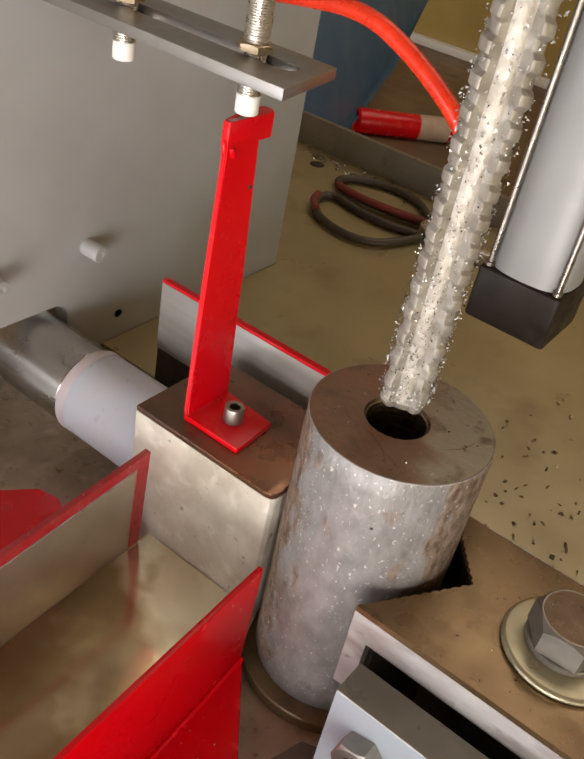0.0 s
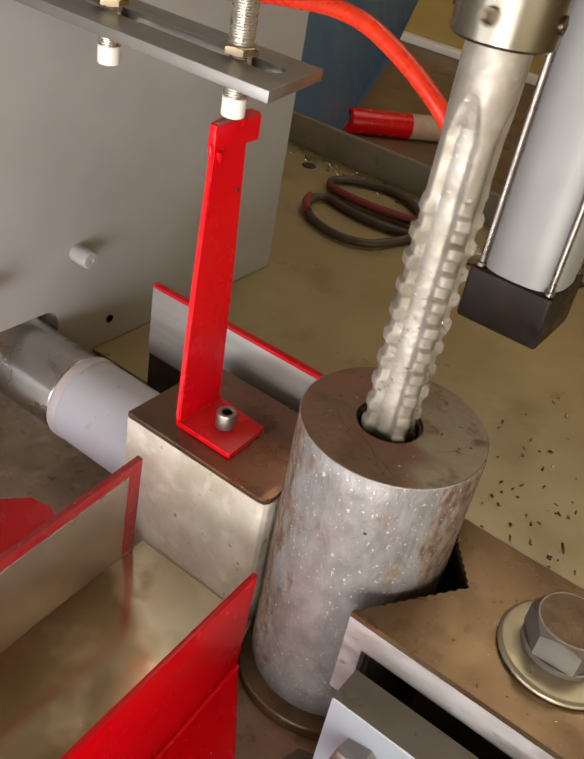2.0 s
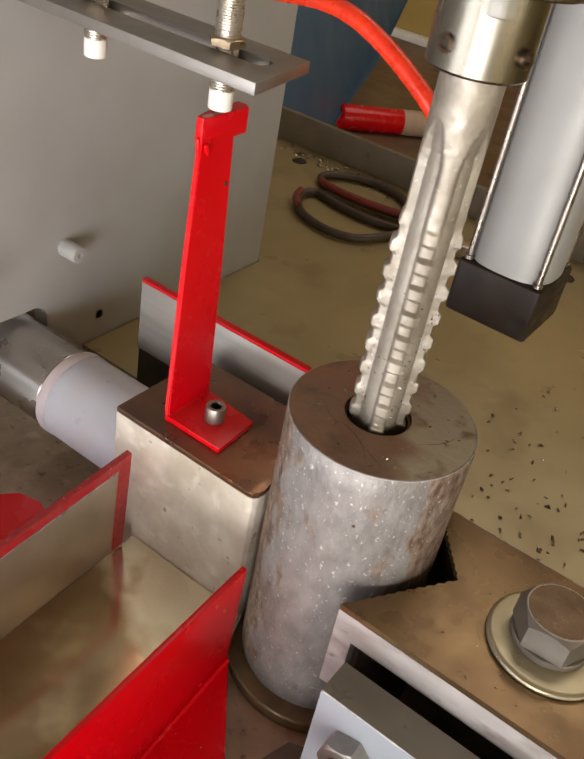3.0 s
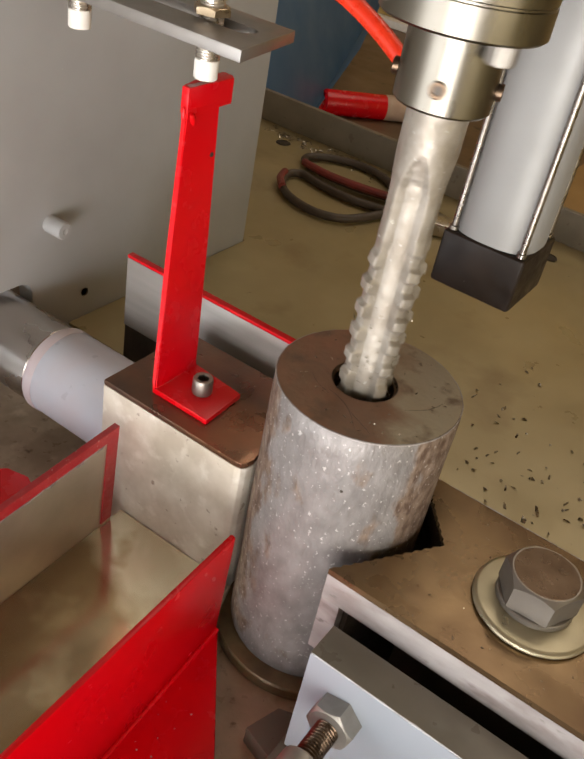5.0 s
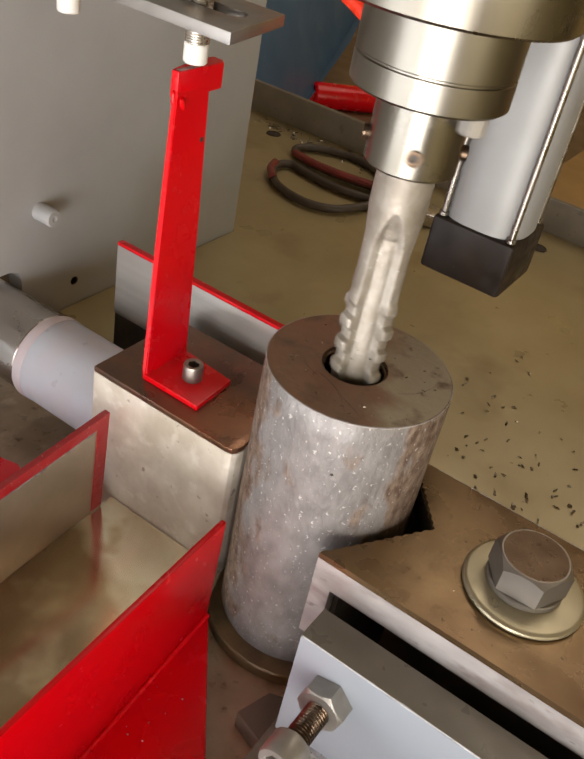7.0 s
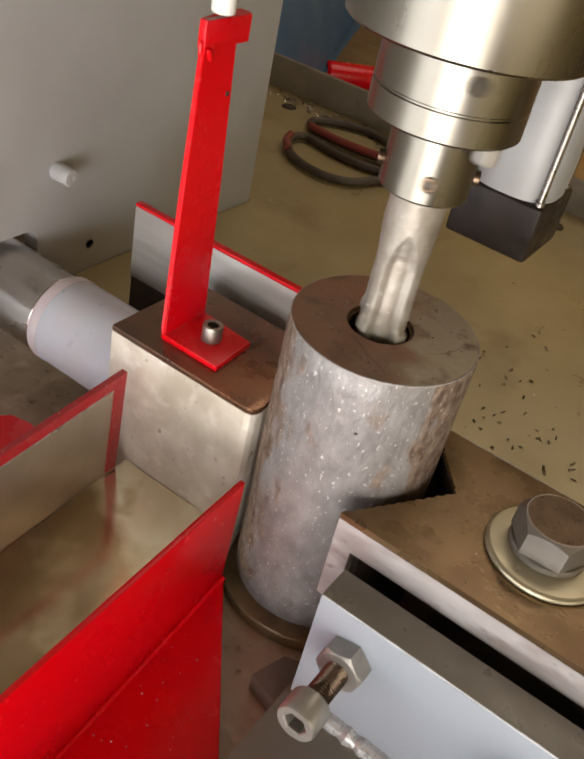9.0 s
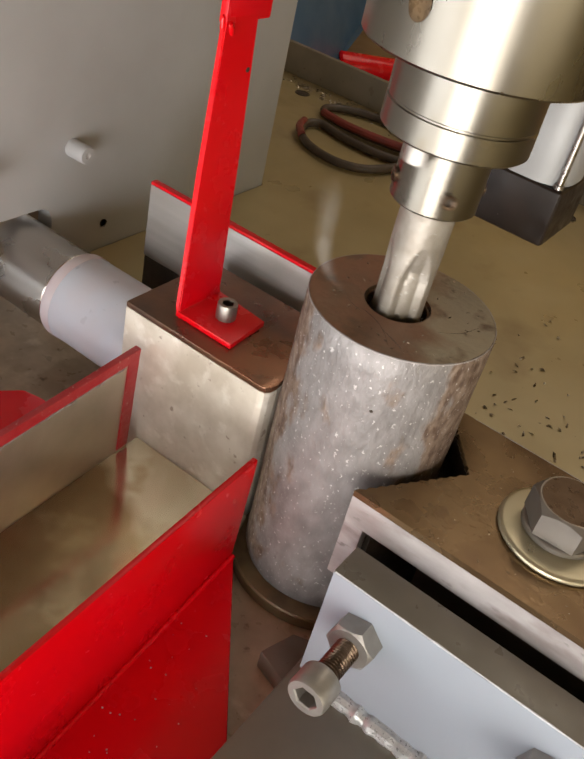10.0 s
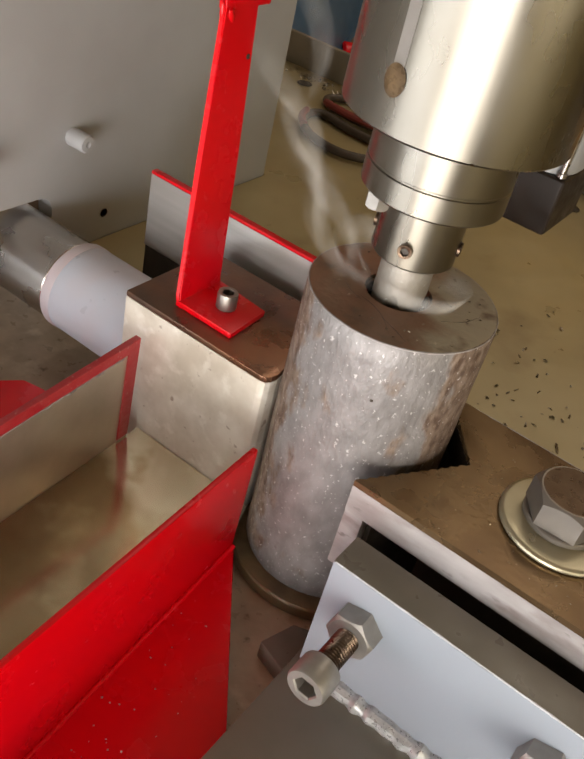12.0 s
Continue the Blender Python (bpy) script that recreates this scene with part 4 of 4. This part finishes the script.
for _ in range(1500):
    z = 0.214 + 0.165 * rng.random() ** 1.5
    a = rng.uniform(0, 2 * math.pi)
    r = rng.uniform(0.0092, 0.0116) + 0.0008 * (z - 0.21) / 0.16
    q = rng.uniform(0.0003, 0.0008)
    m = pose(r * math.cos(a), r * math.sin(a), z, rng.uniform(0, 360), rng.uniform(0, 360), 0)
    vs = [bm.verts.new(m @ Vector(p)) for p in ((-q, -q * 0.5, 0), (q, -q * 0.4, 0), (q * 0.3, q * 0.8, 0), (0, 0, q))]
    for f in ((0, 1, 3), (1, 2, 3), (2, 0, 3), (2, 1, 0)):
        bm.faces.new([vs[i] for i in f])
part("swarf_coat", bm, WELD, swarf)

quill = thing("quill_sleeve", "bright turned steel quill sleeve with a slot", "quill")
sleeve = part("sleeve", lathe([(0.0278, 0.0552), (0.041, 0.0552), (0.042, 0.0562), (0.042, 0.42), (0, 0.42)], 128), CHUCK, quill)
am = pose(0, 0, 0, 0, 0, -100)


def on_sleeve(outline, lift):
    bm = bmesh.new()
    bm.faces.new([bm.verts.new((math.sqrt(0.042 ** 2 - y * y) + lift, y, z)) for y, z in outline])
    bmesh.ops.transform(bm, matrix=am, verts=bm.verts)
    return bm


part("slot", on_sleeve([(-0.0022, 0.3), (-0.0022, 0.074), (0.0022, 0.074), (0.0022, 0.3)], 0.0001), BOLT_STEEL, sleeve, "bright keyway groove")
part("slot_end", on_sleeve([(0.0042 * math.cos(i * math.pi / 12), 0.0728 + 0.0054 * math.sin(i * math.pi / 12)) for i in range(24)], 0.0003), SLOT_BROWN, sleeve, "dark brown end of the keyway")


# ---- smoke: small veils that rise out of the bore ----
def veil_material(name, density):
    m = bpy.data.materials.new(name)
    m.use_nodes = True
    t, n = m.node_tree, m.node_tree.nodes
    b = n["Principled BSDF"]
    b.inputs["Base Color"].default_value = (0.8, 0.77, 0.72, 1)
    b.inputs["Roughness"].default_value, b.inputs["Specular IOR Level"].default_value = 1.0, 0.0
    tc, sp, nz = n.new("ShaderNodeTexCoord"), n.new("ShaderNodeSeparateXYZ"), n.new("ShaderNodeTexNoise")
    t.links.new(tc.outputs["UV"], sp.inputs[0])
    t.links.new(tc.outputs["Object"], nz.inputs["Vector"])
    nz.inputs["Scale"].default_value = 70

    def op(kind, a, c):
        x = n.new("ShaderNodeMath")
        x.operation = kind
        for i, v in enumerate((a, c)):
            if isinstance(v, float):
                x.inputs[i].default_value = v
            else:
                t.links.new(v, x.inputs[i])
        return x.outputs[0]

    def hump(v):
        return op("MULTIPLY", op("MULTIPLY", v, op("SUBTRACT", 1.0, v)), 4.0)
    soft = op("MULTIPLY", op("POWER", hump(sp.outputs[0]), 1.6), hump(sp.outputs[1]))
    alpha = op("MULTIPLY", op("MULTIPLY", soft, op("POWER", nz.outputs[0], 1.5)), density)
    t.links.new(alpha, b.inputs["Alpha"])
    return m


SMOKE = veil_material("thin_white_smoke", 0.23)
LOW_SMOKE = veil_material("low_white_smoke", 0.45)
LEFT = Vector((-0.849, -0.529, 0.0))


def veil(seed):
    bm = bmesh.new()
    uv = bm.loops.layers.uv.new("UVMap")
    n, m, grid = 22, 5, []
    for i in range(n + 1):
        v = i / n
        off = 0.004 * math.sin(v * 5 + seed * 1.3)
        w = 0.003 + 0.004 * v
        grid.append([bm.verts.new(LEFT * (off + w * (2 * j / m - 1)) + Vector((0, 0, 0.05 * (v - 0.5))) + Vector((0.529, -0.849, 0)) * (0.002 * math.sin(3 * v + j + seed))) for j in range(m + 1)])
    for i in range(n):
        for j in range(m):
            f = bm.faces.new((grid[i][j], grid[i][j + 1], grid[i + 1][j + 1], grid[i + 1][j]))
            for lp, (a, c) in zip(f.loops, ((j, i), (j + 1, i), (j + 1, i + 1), (j, i + 1))):
                lp[uv].uv = (a / m, c / n)
    return tagged(part("smoke_wisp", bm, SMOKE), "thin pale smoke wisp rising from the bore", "smoke", "smoke wisps over the bar")


def swirl(name, a0, a1, r0, r1):
    """A low curl of smoke lying round the tap on the bar's end."""
    bm = bmesh.new()
    uv = bm.loops.layers.uv.new("UVMap")
    n, m, grid = 26, 5, []
    for i in range(n + 1):
        v = i / n
        a = radians(a0 + (a1 - a0) * v)
        r = r0 + (r1 - r0) * math.sin(math.pi * v)
        grid.append([bm.verts.new(((r + 0.0025 * (2 * j / m - 1)) * math.cos(a), (r + 0.0025 * (2 * j / m - 1)) * math.sin(a), 0.0005 + 0.011 * j / m + 0.003 * math.sin(4 * v))) for j in range(m + 1)])
    for i in range(n):
        for j in range(m):
            f = bm.faces.new((grid[i][j], grid[i][j + 1], grid[i + 1][j + 1], grid[i + 1][j]))
            for lp, (p, q) in zip(f.loops, ((j, i), (j + 1, i), (j + 1, i + 1), (j, i + 1))):
                lp[uv].uv = (p / m, q / n)
    return tagged(part(name, bm, LOW_SMOKE), "low pale smoke curl on the bar's end", "smoke", "smoke wisps over the bar")


curls = [swirl("smoke_curl", 130, 285, 0.017, 0.032), swirl("smoke_curl", 150, 260, 0.014, 0.022), swirl("smoke_curl", -75, 75, 0.016, 0.03)]

BIRTH = (9.7, 10.3, 10.8, 11.1, 11.28, 11.42, 11.55, 11.68, 11.78)
wisps = [veil(i) for i in range(len(BIRTH))]
DRIFT = [(-20.0, 0.024, 0.10, 0), (-0.15, 0.024, 0.12, 0), (0.1, 0.028, 0.205, 5), (0.3, 0.034, 0.222, 25), (0.6, 0.046, 0.245, 40), (1.0, 0.058, 0.275, 25), (1.5, 0.064, 0.315, -5), (2.2, 0.058, 0.38, -10), (3.0, 0.06, 0.5, 0)]


def interpolate(table, t):
    for (a, u), (b, v) in zip(table, table[1:]):
        if t <= b:
            return u + (v - u) * (t - a) / (b - a)
    return table[-1][1]


HEIGHT = [(0, 0.420), (0.85, 0.420), (1.0, 0.390), (1.2, 0.366), (1.5, 0.359), (2.0, 0.3525), (2.5, 0.3465), (3.0, 0.3405), (5.0, 0.3172), (5.5, 0.3105), (6.5, 0.2956),
          (8.5, 0.2685), (9.0, 0.2611), (9.5, 0.2535), (10.5, 0.2392), (11.5, 0.2262), (11.7, 0.223), (11.85, 0.219), (12.0, 0.2186)]
# turn of the front set screw past the line to the eye, one quarter-turn counted as equal
PHASE = [(1.5, -3), (2.0, -16), (2.5, 25), (3.2, 45), (5.0, -5), (5.4, -15), (5.5, 34), (5.8, -12), (6.0, 26), (6.5, 45), (8.3, -25), (9.0, 7), (9.5, 50), (10.5, -12), (11.0, 45), (11.4, 45), (11.5, -20)]


def turns():
    out = [(0.0, 0.0), (0.85, 0.0)]
    last_t, last = 1.5, PHASE[0][1] + 540.0
    out.append((1.5, last))
    for t, p in PHASE[1:]:
        want = last + 450 * (t - last_t)
        p += 90 * round((want - p) / 90)
        out.append((t, p))
        last_t, last = t, p
    return out + [(11.6, last + 14), (12.0, last + 12)]


def motions():
    tab = turns()
    rows_s, rows_q = [], []
    for i in range(121):
        t = i / 10
        z = interpolate(HEIGHT, t)
        rows_s.append((t, pose(SX, SY, z, 0, 0, -69 + interpolate(tab, t))))
        if i % 5 == 0 or 8 <= i <= 14 or i > 114:
            rows_q.append((t, pose(SX, SY, z)))
    walk(swarf, [(0, pose(SX, SY, 0)), (0.85, pose(SX, SY, 0)), (0.95, pose(SX, SY, -0.05, 0, 0, 30)), (1.1, pose(SX, SY, -0.184, 0, 0, 60)), (12, pose(SX, SY, -0.184, 0, 0, 60))])
    side = math.degrees(math.atan2(LEFT.y, LEFT.x))
    for k, (birth, ob) in enumerate(zip(BIRTH, wisps)):
        rows = []
        for t in [0.0] + sorted({round(birth + d[0], 2) for d in DRIFT if 0 < birth + d[0] < 12}) + [12.0]:
            age = t - birth
            go, z, tip = (interpolate([(d[0], d[q]) for d in DRIFT], age) for q in (1, 2, 3))
            at = Vector((SX, SY, z)) + LEFT * (go + 0.004 * math.sin(k * 2.4) * (go > 0))
            turn = Matrix.Rotation(radians(tip), 4, Vector((0.529, -0.849, 0)))
            rows.append((t, Matrix.Translation(at) @ turn))
        walk(ob, rows)
    for k, ob in enumerate(curls):
        walk(ob, [(0, pose(SX, SY, 0.14)), (11.3 + 0.06 * k, pose(SX, SY, 0.14)), (11.5 + 0.06 * k, pose(SX, SY, 0.197)), (11.7, pose(SX, SY, 0.202, 0, 0, -12)), (12, pose(SX, SY, 0.204, 0, 0, -30))])
    walk(spindle, rows_s)
    walk(quill, rows_q)


motions()
